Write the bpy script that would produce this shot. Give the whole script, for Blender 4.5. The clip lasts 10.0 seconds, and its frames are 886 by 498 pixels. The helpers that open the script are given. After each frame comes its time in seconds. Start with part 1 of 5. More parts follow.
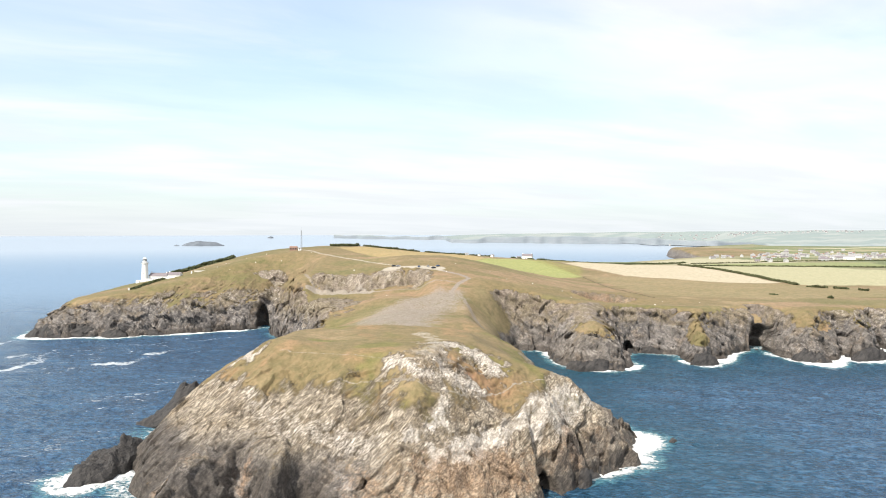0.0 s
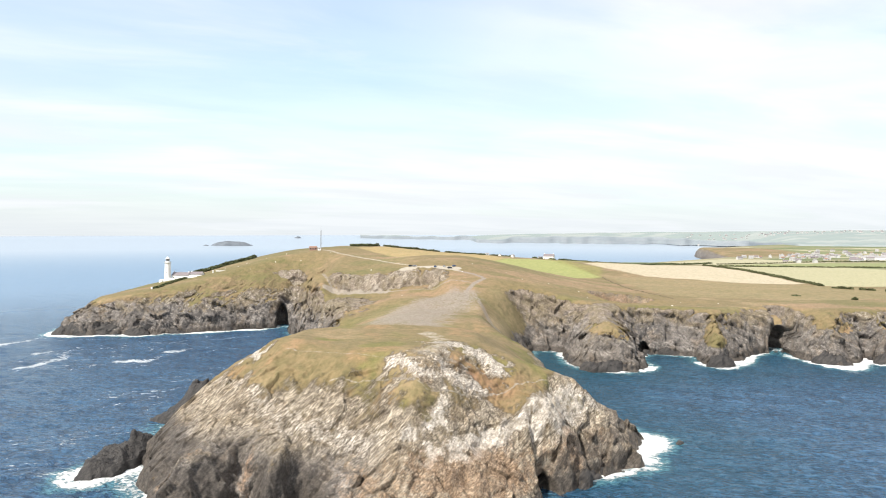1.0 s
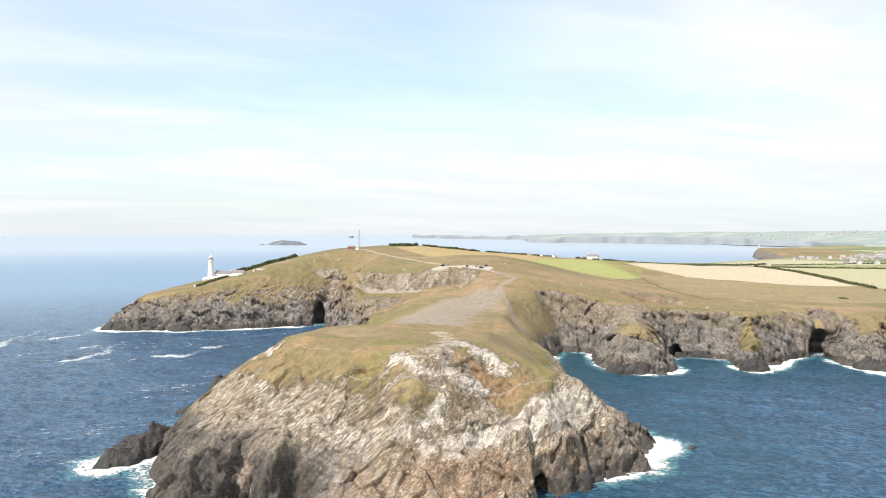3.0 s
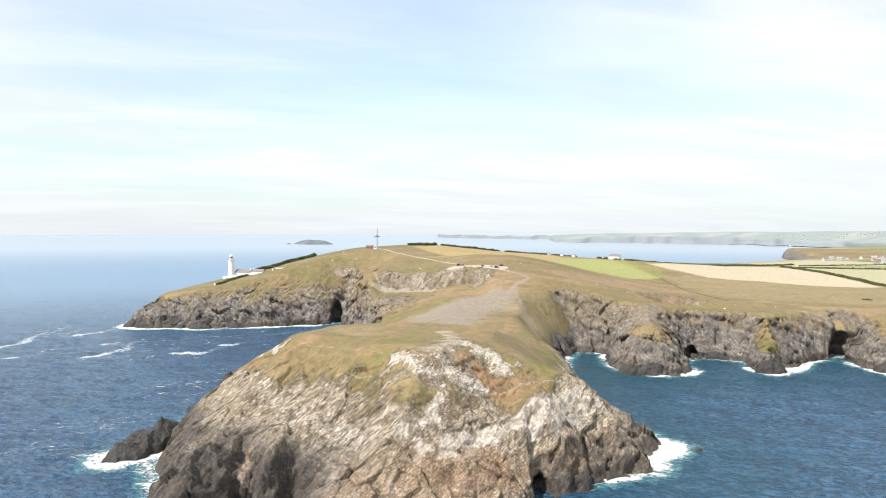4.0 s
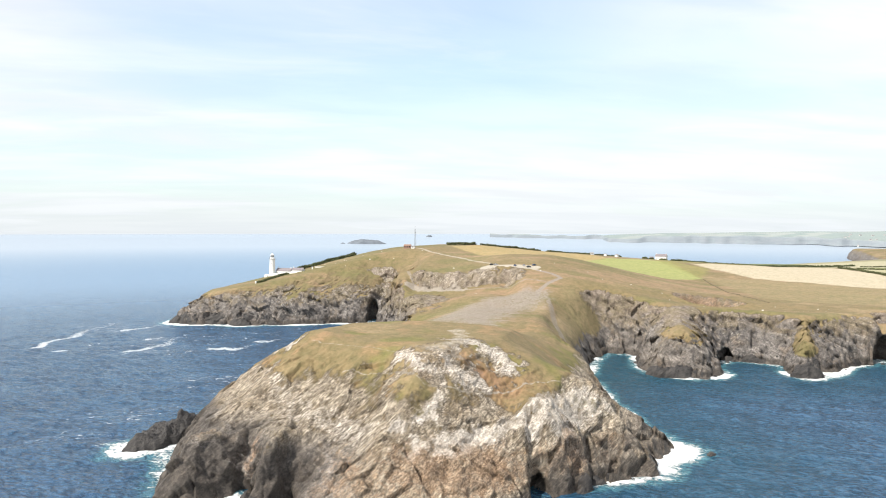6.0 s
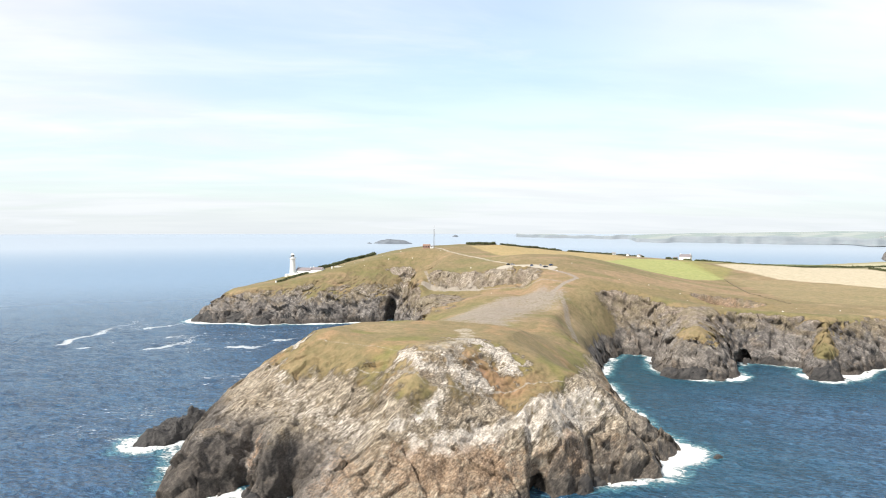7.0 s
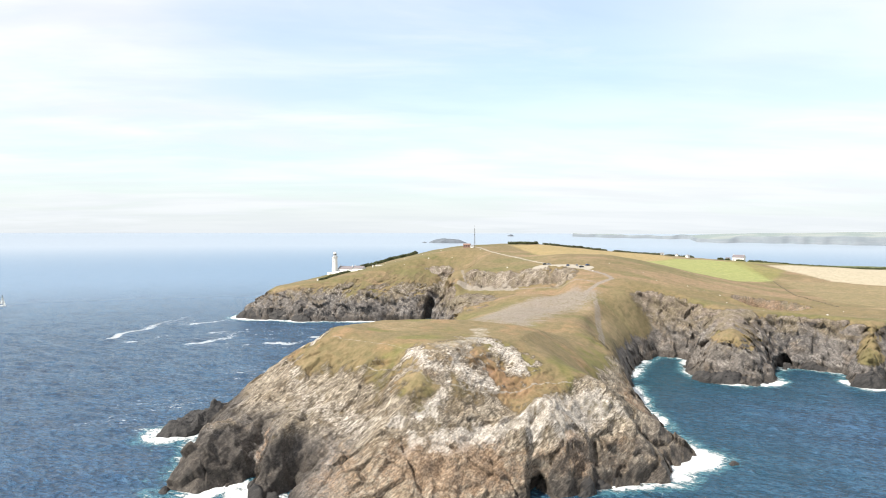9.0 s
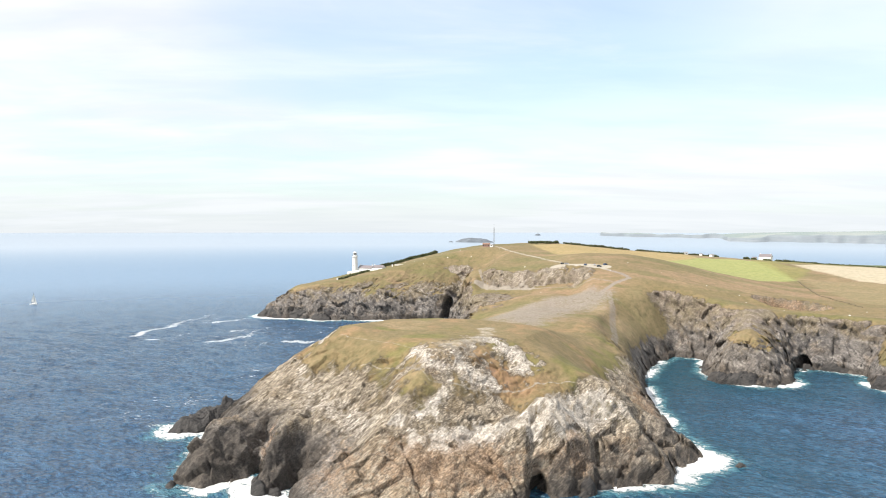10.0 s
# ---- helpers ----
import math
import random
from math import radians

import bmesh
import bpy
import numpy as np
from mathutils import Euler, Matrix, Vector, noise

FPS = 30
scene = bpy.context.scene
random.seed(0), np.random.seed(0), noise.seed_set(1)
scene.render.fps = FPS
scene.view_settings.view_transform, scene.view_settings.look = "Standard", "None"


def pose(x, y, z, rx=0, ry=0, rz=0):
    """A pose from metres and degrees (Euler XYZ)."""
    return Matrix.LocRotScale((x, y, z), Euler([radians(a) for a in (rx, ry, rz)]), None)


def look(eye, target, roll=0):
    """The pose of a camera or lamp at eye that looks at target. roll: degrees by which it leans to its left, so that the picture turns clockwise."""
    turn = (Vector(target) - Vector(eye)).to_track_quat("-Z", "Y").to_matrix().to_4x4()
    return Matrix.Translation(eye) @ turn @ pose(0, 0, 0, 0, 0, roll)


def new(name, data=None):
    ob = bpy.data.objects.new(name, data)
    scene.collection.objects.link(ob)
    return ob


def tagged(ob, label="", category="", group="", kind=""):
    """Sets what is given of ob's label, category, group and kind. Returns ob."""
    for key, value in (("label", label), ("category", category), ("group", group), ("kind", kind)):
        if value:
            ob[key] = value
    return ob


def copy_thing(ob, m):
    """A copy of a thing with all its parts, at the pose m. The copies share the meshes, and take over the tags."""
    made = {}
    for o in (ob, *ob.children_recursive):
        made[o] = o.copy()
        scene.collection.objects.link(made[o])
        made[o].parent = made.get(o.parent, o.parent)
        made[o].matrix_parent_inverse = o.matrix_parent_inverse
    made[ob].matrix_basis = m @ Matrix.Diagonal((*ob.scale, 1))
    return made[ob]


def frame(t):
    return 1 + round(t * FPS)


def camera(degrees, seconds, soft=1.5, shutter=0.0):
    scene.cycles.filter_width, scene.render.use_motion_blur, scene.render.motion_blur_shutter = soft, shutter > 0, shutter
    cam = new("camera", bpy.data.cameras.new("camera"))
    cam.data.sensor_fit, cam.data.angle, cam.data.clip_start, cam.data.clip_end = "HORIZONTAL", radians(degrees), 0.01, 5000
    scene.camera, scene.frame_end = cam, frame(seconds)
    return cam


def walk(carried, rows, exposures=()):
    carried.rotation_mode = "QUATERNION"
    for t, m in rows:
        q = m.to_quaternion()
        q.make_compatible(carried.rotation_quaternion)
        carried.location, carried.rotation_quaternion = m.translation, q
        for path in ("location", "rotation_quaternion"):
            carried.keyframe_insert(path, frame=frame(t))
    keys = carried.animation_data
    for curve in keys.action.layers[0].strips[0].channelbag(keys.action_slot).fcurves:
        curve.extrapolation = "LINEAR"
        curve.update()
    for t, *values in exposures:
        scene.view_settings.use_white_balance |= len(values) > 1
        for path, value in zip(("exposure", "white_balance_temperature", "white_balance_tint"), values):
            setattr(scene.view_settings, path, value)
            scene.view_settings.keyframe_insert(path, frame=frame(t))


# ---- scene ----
cam = camera(65.5, 10.0, soft=1.0)
PATH = [
    (0, (-1.932, 0.935, 94.552), (-1.869, 2.933, 94.501), -0.08),
    (0.5, (3.032, 0.057, 94.565), (3.056, 2.056, 94.514), -0.08),
    (1, (7.967, -0.671, 94.685), (7.951, 1.329, 94.634), -0.08),
    (1.5, (13.066, -1.134, 94.711), (13.01, 0.865, 94.660), -0.08),
    (2, (18.293, -1.405, 94.755), (18.197, 0.592, 94.703), -0.08),
    (2.5, (23.462, -1.488, 94.769), (23.326, 0.507, 94.717), -0.08),
    (4, (38.682, -1.319, 94.712), (38.431, 0.664, 94.659), 0.02),
    (4.5, (43.83, -1.098, 94.632), (43.539, 0.88, 94.578), 0.02),
    (5, (48.913, -0.668, 94.597), (48.582, 1.303, 94.543), 0.02),
    (5.5, (54.002, -0.154, 94.531), (53.632, 1.81, 94.477), 0.02),
    (7, (69.05, 1.789, 94.356), (68.563, 3.728, 94.302), 0.02),
    (7.5, (74.029, 2.802, 94.294), (73.502, 4.73, 94.239), 0.02),
    (8, (79.046, 4.109, 94.261), (78.478, 6.026, 94.205), 0.02),
    (8.5, (83.956, 5.384, 94.232), (83.349, 7.288, 94.177), 0.02),
    (9, (88.883, 6.449, 94.342), (88.235, 8.34, 94.286), 0.12),
    (9.5, (93.928, 7.529, 94.375), (93.241, 9.407, 94.318), 0.02),
    (10, (98.756, 8.774, 94.415), (98.031, 10.638, 94.357), 0.02),
]
walk(cam, [(t, look(eye, target, roll)) for t, eye, target, roll in PATH])

# ---- world and light ----
FINE = 0.4            # spacing of the headland mesh
SUN_DIR = Vector((-0.44, -0.50, 0.75)).normalized()   # towards the sun
SUN_EL = math.asin(SUN_DIR.z)
SUN_ROT = math.atan2(SUN_DIR.x, SUN_DIR.y)

scene.view_settings.exposure = 0.0


class Nodes:
    """Short hand for building node trees."""

    def __init__(self, tree):
        self.t = tree
        self.t.nodes.clear()

    def add(self, kind, inputs=None, **props):
        n = self.t.nodes.new(kind)
        for k, v in props.items():
            setattr(n, k, v)
        for k, v in (inputs or {}).items():
            if isinstance(v, bpy.types.NodeSocket):
                self.t.links.new(v, n.inputs[k])
            else:
                n.inputs[k].default_value = v
        return n

    def m(self, op, a, b=0.0, clamp=False):
        return self.add("ShaderNodeMath", {0: a, 1: b}, operation=op, use_clamp=clamp).outputs[0]

    def mix(self, f, a, b, blend="MIX"):
        n = self.add("ShaderNodeMix", {0: f}, data_type="RGBA", blend_type=blend, clamp_factor=True)
        for i, v in ((6, a), (7, b)):
            if isinstance(v, bpy.types.NodeSocket):
                self.t.links.new(v, n.inputs[i])
            else:
                n.inputs[i].default_value = (*v, 1)
        return n.outputs[2]

    def noise(self, vec, scale, detail=4.0, rough=0.55, dist=0.0, kind="FBM"):
        n = self.add("ShaderNodeTexNoise", {"Vector": vec, "Scale": scale, "Detail": detail, "Roughness": rough, "Distortion": dist})
        n.noise_type = kind
        return n.outputs[0]

    def step(self, v, lo, hi):
        return self.add("ShaderNodeMapRange", {0: v, 1: lo, 2: hi, 3: 0.0, 4: 1.0}, interpolation_type="SMOOTHSTEP").outputs[0]

    def attr(self, name):
        return self.add("ShaderNodeAttribute", attribute_name=name).outputs["Fac"]

    def pos(self):
        return self.add("ShaderNodeNewGeometry").outputs["Position"]

    def scaled(self, vec, s, rot=(0, 0, 0)):
        if any(rot):
            vec = self.add("ShaderNodeMapping", {"Vector": vec, "Rotation": rot}).outputs[0]
        return self.add("ShaderNodeMapping", {"Vector": vec, "Scale": s}).outputs[0]

    def bump(self, h, strength, dist, normal=None):
        d = {"Height": h, "Strength": strength, "Distance": dist}
        if normal is not None:
            d["Normal"] = normal
        return self.add("ShaderNodeBump", d).outputs[0]


def sky_world():
    w = bpy.data.worlds.new("sky")
    w.use_nodes = True
    scene.world = w
    N = Nodes(w.node_tree)
    sky = N.add("ShaderNodeTexSky", sky_type="NISHITA", sun_disc=False, sun_elevation=SUN_EL, sun_rotation=SUN_ROT, altitude=90.0,
                air_density=1.0, dust_density=1.6, ozone_density=1.0).outputs[0]
    sky = N.mix(1.0, sky, (SKY * 0.90, SKY * 1.10, SKY * 1.08), "MULTIPLY")
    d = N.add("ShaderNodeTexCoord").outputs["Generated"]
    xyz = N.add("ShaderNodeSeparateXYZ", {0: d})
    up = N.m("MAXIMUM", N.m("ADD", xyz.outputs[2], 0.10), 0.06)
    flat = N.add("ShaderNodeCombineXYZ", {0: N.m("DIVIDE", xyz.outputs[0], up), 1: N.m("DIVIDE", xyz.outputs[1], up), 2: 0.0}).outputs[0]
    flat = N.add("ShaderNodeMapping", {"Vector": flat, "Location": (3.7, 1.2, 0.0), "Rotation": (0, 0, radians(-24))}).outputs[0]
    big = N.noise(N.scaled(flat, (0.6, 0.9, 1)), 0.36, 3, 0.5, 0.3)
    fine = N.noise(N.scaled(flat, (0.8, 1.2, 1)), 1.2, 7, 0.6, 0.6)
    cover = N.m("ADD", N.m("MULTIPLY", big, 0.72), N.m("MULTIPLY", fine, 0.28))
    mask = N.m("ADD", 0.58, N.m("MULTIPLY", N.step(cover, 0.36, 0.58), 0.42))
    # thinner cloud in the north-west
    gap = N.add("ShaderNodeVectorMath", {0: d, 1: (-0.300, 0.885, 0.355)}, operation="DOT_PRODUCT").outputs["Value"]
    gap = N.m("ADD", N.step(gap, 0.905, 0.985), N.m("MULTIPLY", N.m("SUBTRACT", fine, 0.5), 1.4), clamp=True)
    gap = N.m("MULTIPLY", gap, N.step(xyz.outputs[2], 0.12, 0.24))
    mask = N.m("SUBTRACT", mask, N.m("MULTIPLY", gap, 0.24))
    # towards the horizon the layer closes and turns faintly grey and blue
    low = N.step(xyz.outputs[2], 0.16, 0.0)
    mask = N.m("MAXIMUM", mask, N.m("MULTIPLY", low, 0.92))
    shade = N.noise(N.scaled(flat, (0.5, 1.2, 1)), 1.1, 5, 0.55, 0.2)
    cloud = N.mix(N.step(shade, 0.36, 0.62), CLOUD_GREY, CLOUD)
    cloud = N.mix(N.m("MULTIPLY", low, 0.75), cloud, CLOUD_LOW)
    col = N.mix(N.m("MULTIPLY", mask, 0.96), sky, cloud)
    bg = N.add("ShaderNodeBackground", {"Color": col, "Strength": 1.0})
    out = N.add("ShaderNodeOutputWorld")
    N.t.links.new(bg.outputs[0], out.inputs[0])


SKY = 0.22
CLOUD, CLOUD_GREY, CLOUD_LOW = (1.16, 1.14, 1.13), (0.98, 0.98, 1.00), (0.86, 0.92, 0.97)
sky_world()

sun = new("sun", bpy.data.lights.new("sun", "SUN"))
sun.data.energy, sun.data.angle, sun.data.color = 6.4, radians(0.8), (1.0, 0.93, 0.83)
sun.matrix_basis = look(SUN_DIR * 400, (0, 0, 0))


# ---- numeric noise ----
def lattice(ix, iy, iz):
    h = (ix.astype(np.int64) * 374761393 + iy.astype(np.int64) * 668265263 + iz.astype(np.int64) * 2147483647) & 0xFFFFFFFF
    h = ((h ^ (h >> 13)) * 1274126177) & 0xFFFFFFFF
    h = ((h ^ (h >> 16)) * 2246822519) & 0xFFFFFFFF
    return ((h ^ (h >> 15)) & 0xFFFF) / 32767.5 - 1.0


def vnoise(x, y, z=0.0):
    x, y, z = np.broadcast_arrays(np.asarray(x, float), np.asarray(y, float), np.asarray(z, float))
    ix, iy, iz = np.floor(x), np.floor(y), np.floor(z)
    f = [c - i for c, i in ((x, ix), (y, iy), (z, iz))]
    u, v, w = [c * c * c * (c * (c * 6 - 15) + 10) for c in f]
    flat = not np.any(z)
    r = None
    for dz in ((0,) if flat else (0, 1)):
        a = lattice(ix, iy, iz + dz) * (1 - u) + lattice(ix + 1, iy, iz + dz) * u
        b = lattice(ix, iy + 1, iz + dz) * (1 - u) + lattice(ix + 1, iy + 1, iz + dz) * u
        q = a * (1 - v) + b * v
        r = q if dz == 0 else r * (1 - w) + q * w
    return r


def fbm(x, y, z=0.0, octaves=4, gain=0.5, ridged=False):
    s, a, n = 0.0, 1.0, 0.0
    for o in range(octaves):
        k = 2.03 ** o
        q = vnoise(x * k + 17.3 * o, y * k - 9.1 * o, z * k + 3.7 * o if np.any(z) else 0.0)
        if ridged:
            q = 1 - 2 * np.abs(q)
        s, n, a = s + a * q, n + a, a * gain
    return s / n


def cells(x, y, z):
    """Broken blocks: each cell's random tone, the distance to the joint between cells, and its tilted face."""
    ix, iy, iz = np.floor(x), np.floor(y), np.floor(z)
    d1, d2, tone, face = np.full(x.shape, 9.0), np.full(x.shape, 9.0), np.zeros(x.shape), np.zeros(x.shape)
    for a in (-1, 0, 1):
        for b in (-1, 0, 1):
            for c in (-1, 0, 1):
                jx, jy, jz = ix + a, iy + b, iz + c
                px = jx + 0.5 + 0.45 * lattice(jx, jy, jz)
                py = jy + 0.5 + 0.45 * lattice(jx + 71, jy, jz)
                pz = jz + 0.5 + 0.45 * lattice(jx, jy + 53, jz)
                d = np.sqrt((x - px) ** 2 + (y - py) ** 2 + (z - pz) ** 2)
                w = d < d1
                d2 = np.where(w, d1, np.minimum(d2, d))
                r = lattice(jx, jy, jz + 97)
                tone = np.where(w, r, tone)
                face = np.where(w, r * (x - px) + lattice(jx + 31, jy, jz + 7) * (y - py) + lattice(jx, jy + 19, jz + 41) * (z - pz), face)
                d1 = np.minimum(d1, d)
    return tone, d2 - d1, face


def sstep(v, lo, hi):
    t = np.clip((v - lo) / (hi - lo), 0, 1)
    return t * t * (3 - 2 * t)


def smin(a, b, w):
    m = np.minimum(a, b)
    return m - w * np.log(np.exp(-(a - m) / w) + np.exp(-(b - m) / w))


def line_dist(x, y, pts):
    """Distance to a polyline, and the share of its length where it is nearest."""
    best, at = np.full(np.shape(x), 1e9), np.zeros(np.shape(x))
    n = len(pts) - 1
    for i, ((ax, ay), (bx, by)) in enumerate(zip(pts[:-1], pts[1:])):
        dx, dy = bx - ax, by - ay
        t = np.clip(((x - ax) * dx + (y - ay) * dy) / (dx * dx + dy * dy), 0, 1)
        d = np.hypot(x - ax - t * dx, y - ay - t * dy)
        w = d < best
        best, at = np.where(w, d, best), np.where(w, (i + t) / n, at)
    return best, at


def inland(x, y, poly):
    """Signed distance to a closed shore line, positive on land."""
    d, _ = line_dist(x, y, poly + poly[:1])
    inside = np.zeros(np.shape(x), bool)
    for (ax, ay), (bx, by) in zip(poly, poly[1:] + poly[:1]):
        cut = (ay > y) != (by > y)
        if ay != by:
            inside ^= cut & (x < (bx - ax) * (y - ay) / (by - ay) + ax)
    return np.where(inside, d, -d)


# ---- shape of the land ----
COVE = [(75.1, 546.1), (88.1, 542.7), (98.2, 538.1), (98.2, 499.9), (102.2, 474), (119.4, 465.6), (134.6, 465.1), (144.7, 483.6), (151.8, 516.1), (158.9, 528.5),
        (174.2, 527.1), (190.6, 514.6), (189.5, 491.3), (197.7, 479.5), (209, 486), (223.3, 508.8), (247, 534.1), (269.7, 537), (267.7, 508.5), (275.9, 494.5),
        (284.2, 482.6), (302.9, 495.6), (319.6, 510.5), (318.5, 490), (338.4, 501), (361.4, 533.6), (407.7, 519), (452.2, 556.8), (516.3, 507.7), (613.7, 542.7)]
EAST = [(700, 450), (950, 520), (1400, 540), (2200, 420), (3400, 300), (4700, 300), (4700, 1500), (3600, 3200), (2200, 3500)]
BAY = [(1795.2, 3500.7), (1460.8, 3291.8), (1126.4, 2926), (938.3, 2612.5), (886.1, 2434.8), (833.8, 2173.6), (783.7, 1933.2), (729.3, 1776.5), (613.7, 1649), (452.2, 1536.5),
       (171.2, 1443.6), (-59.1, 1299.2), (-205, 1127.6), (-300.4, 924.5), (-333.4, 825), (-355.1, 736.4), (-371.9, 667.6)]
POINT = [(-359.2, 634.9), (-329.4, 624), (-309.8, 632.1), (-277.6, 624.9), (-250.9, 635), (-220.3, 650.3), (-193.4, 665.4), (-170.3, 672.5), (-152.8, 681.3),
         (-146.1, 661.9), (-137.3, 630.8), (-121.7, 592.1), (-100.3, 543.7), (-91.5, 494.6), (-98.3, 444.9), (-119.8, 404.7)]
HEAD = [(-123.7, 375), (-127.6, 347.2), (-122.7, 315.8), (-118.8, 282.3), (-106.1, 251), (-94.4, 229.5), (-86.6, 206.8), (-74.8, 210), (-69.9, 220),
        (-64, 229), (-57.1, 227.1), (-54.2, 213.3), (-49.3, 207.4), (-44.3, 217.4), (-39.4, 220.5), (-34.5, 207.7), (-27.6, 199.8), (-11.7, 191.1), (14.1, 203.5), (33, 221.7), (44, 244.9), (53, 249.1), (60, 256.2), (64, 262.3), (70, 265.5), (87.1, 274.8),
        (88.1, 292.9), (98.2, 312.2), (92.1, 325.1), (78.1, 362.8), (68, 394.6), (62, 427.5), (60, 480.4), (65, 522.7)]
SHORE = COVE + EAST + BAY + POINT + HEAD


def hill(x, y, cx, cy, rx, ry):
    return np.exp(-((x - cx) / rx) ** 2 - ((y - cy) / ry) ** 2)


def plateau(x, y):
    """The ground as it would lie without its cliffs."""
    z = 31.1 + 36.8 * hill(x, y, -142, 807, 133, 206) + 28.0 * hill(x, y, 26, 653, 94, 136) + 28.5 * hill(x, y, 16, 999, 296, 266)
    z = z - 14 * sstep(np.hypot(x, y - 300), 1300, 2000) + 1.0 * fbm(x / 160, y / 160, octaves=3)
    # the neck and the rounded head
    neck = 38.0 + 12 * sstep(y, 490, 575) - 7 * sstep(np.abs(x - 6), 18, 70)
    head = 29 + 17.6 * sstep(1.32 - np.hypot((x + 26) / 104, (y - 318) / 92), 0.0, 0.95) - 0.06 * np.maximum(x - 10, 0)
    head = head - 0.38 * np.maximum(x - 22, 0) * sstep(y, 285, 325) * sstep(y, 420, 380)
    w = sstep(y, 360, 430)
    near = head * (1 - w) + neck * w
    k = sstep(y + 0.12 * x, 520, 585)
    return near * (1 - k) + z * k + 0.0073 * (x - 48)


CLEFTS = [  # x, y, x, y, depth, half width
    (-61.1, 224.1, -65, 237.9, 6, 3.0), (-41.4, 218.5, -45.3, 238.3, 6, 3.0), (-45.3, 238.3, -53.2, 254, 2.5, 2.0), (44, 239.9, 40, 254.8, 11, 3.2), (63, 258.3, 58, 268.2, 5, 2.0),
    (18.1, 207.5, 5.1, 220.3, 3.2, 1.1), (5.1, 220.3, -3.8, 229.1, 2.2, 0.9), (37, 234.8, 29, 237.7, 3.0, 1.0), (29, 237.7, 19.1, 243.5, 2.0, 0.9), (64, 261.3, 54, 255.1, 2.6, 1.0), (54, 255.1, 39, 256.8, 1.8, 0.9),
    (56, 330.2, 74.1, 330.7, 5, 4.0), (66, 352.5, 50, 338.1, 5, 5.0),
    (-153.8, 683.2, -147, 711.1, 16, 7), (269.7, 528.9, 271.8, 561.5, 22, 7), (208, 475.8, 216.2, 506.5, 5, 5), (305, 487.5, 323.7, 522.9, 10, 6),
]
CAVES = [  # x, y, z, radius across, radius up, depth, heading inland
    (155.9, 526.3, 1.0, 6.5, 7.5, 16, (0.25, 1.0)), (269.7, 537, 2.0, 12.0, 17.0, 20, (0.1, 1.0)),
    (-156.7, 680.1, 2.0, 6.5, 21.0, 16, (-0.3, 1.0)), (43, 245.9, 1.0, 4.0, 5.0, 7, (-0.3, 1.0)), (361.4, 536.7, 1.0, 8.0, 9.0, 14, (0.2, 1.0)),
    (6.1, 202.3, 0.0, 5.0, 3.6, 7, (0.0, 1.0)),
]
SWELLS = [  # x, y, radius, radius, height: shoulders and hollows of the slopes
    (-84, 298, 26, 30, 8.5), (8, 266, 20, 22, 6.0), (44, 257, 15, 12, 9.0), (-12, 212, 16, 12, -4.0), (-56, 236, 14, 11, 6.0),
    (50, 374, 24, 28, 4.0), (76, 296, 9, 10, -4.0), (-60, 532, 24, 26, -3.0), (112, 548, 20, 18, 0.0),
    (-104, 268, 14, 18, 4.0), (-112, 338, 20, 26, 3.0), (-100, 316, 18, 26, 4.0), (-135, 852, 60, 80, -5.0), (520, 1430, 260, 190, -9.0), (46, 640, 42, 40, -2.5), (150, 1050, 80, 70, -2.5), (-285, 714, 26, 26, 3.0), (960, 2350, 200, 350, 14.0),
]
QUARRY = [(-104, 632), (-82, 616), (-50, 604), (-20, 606), (2, 592)]


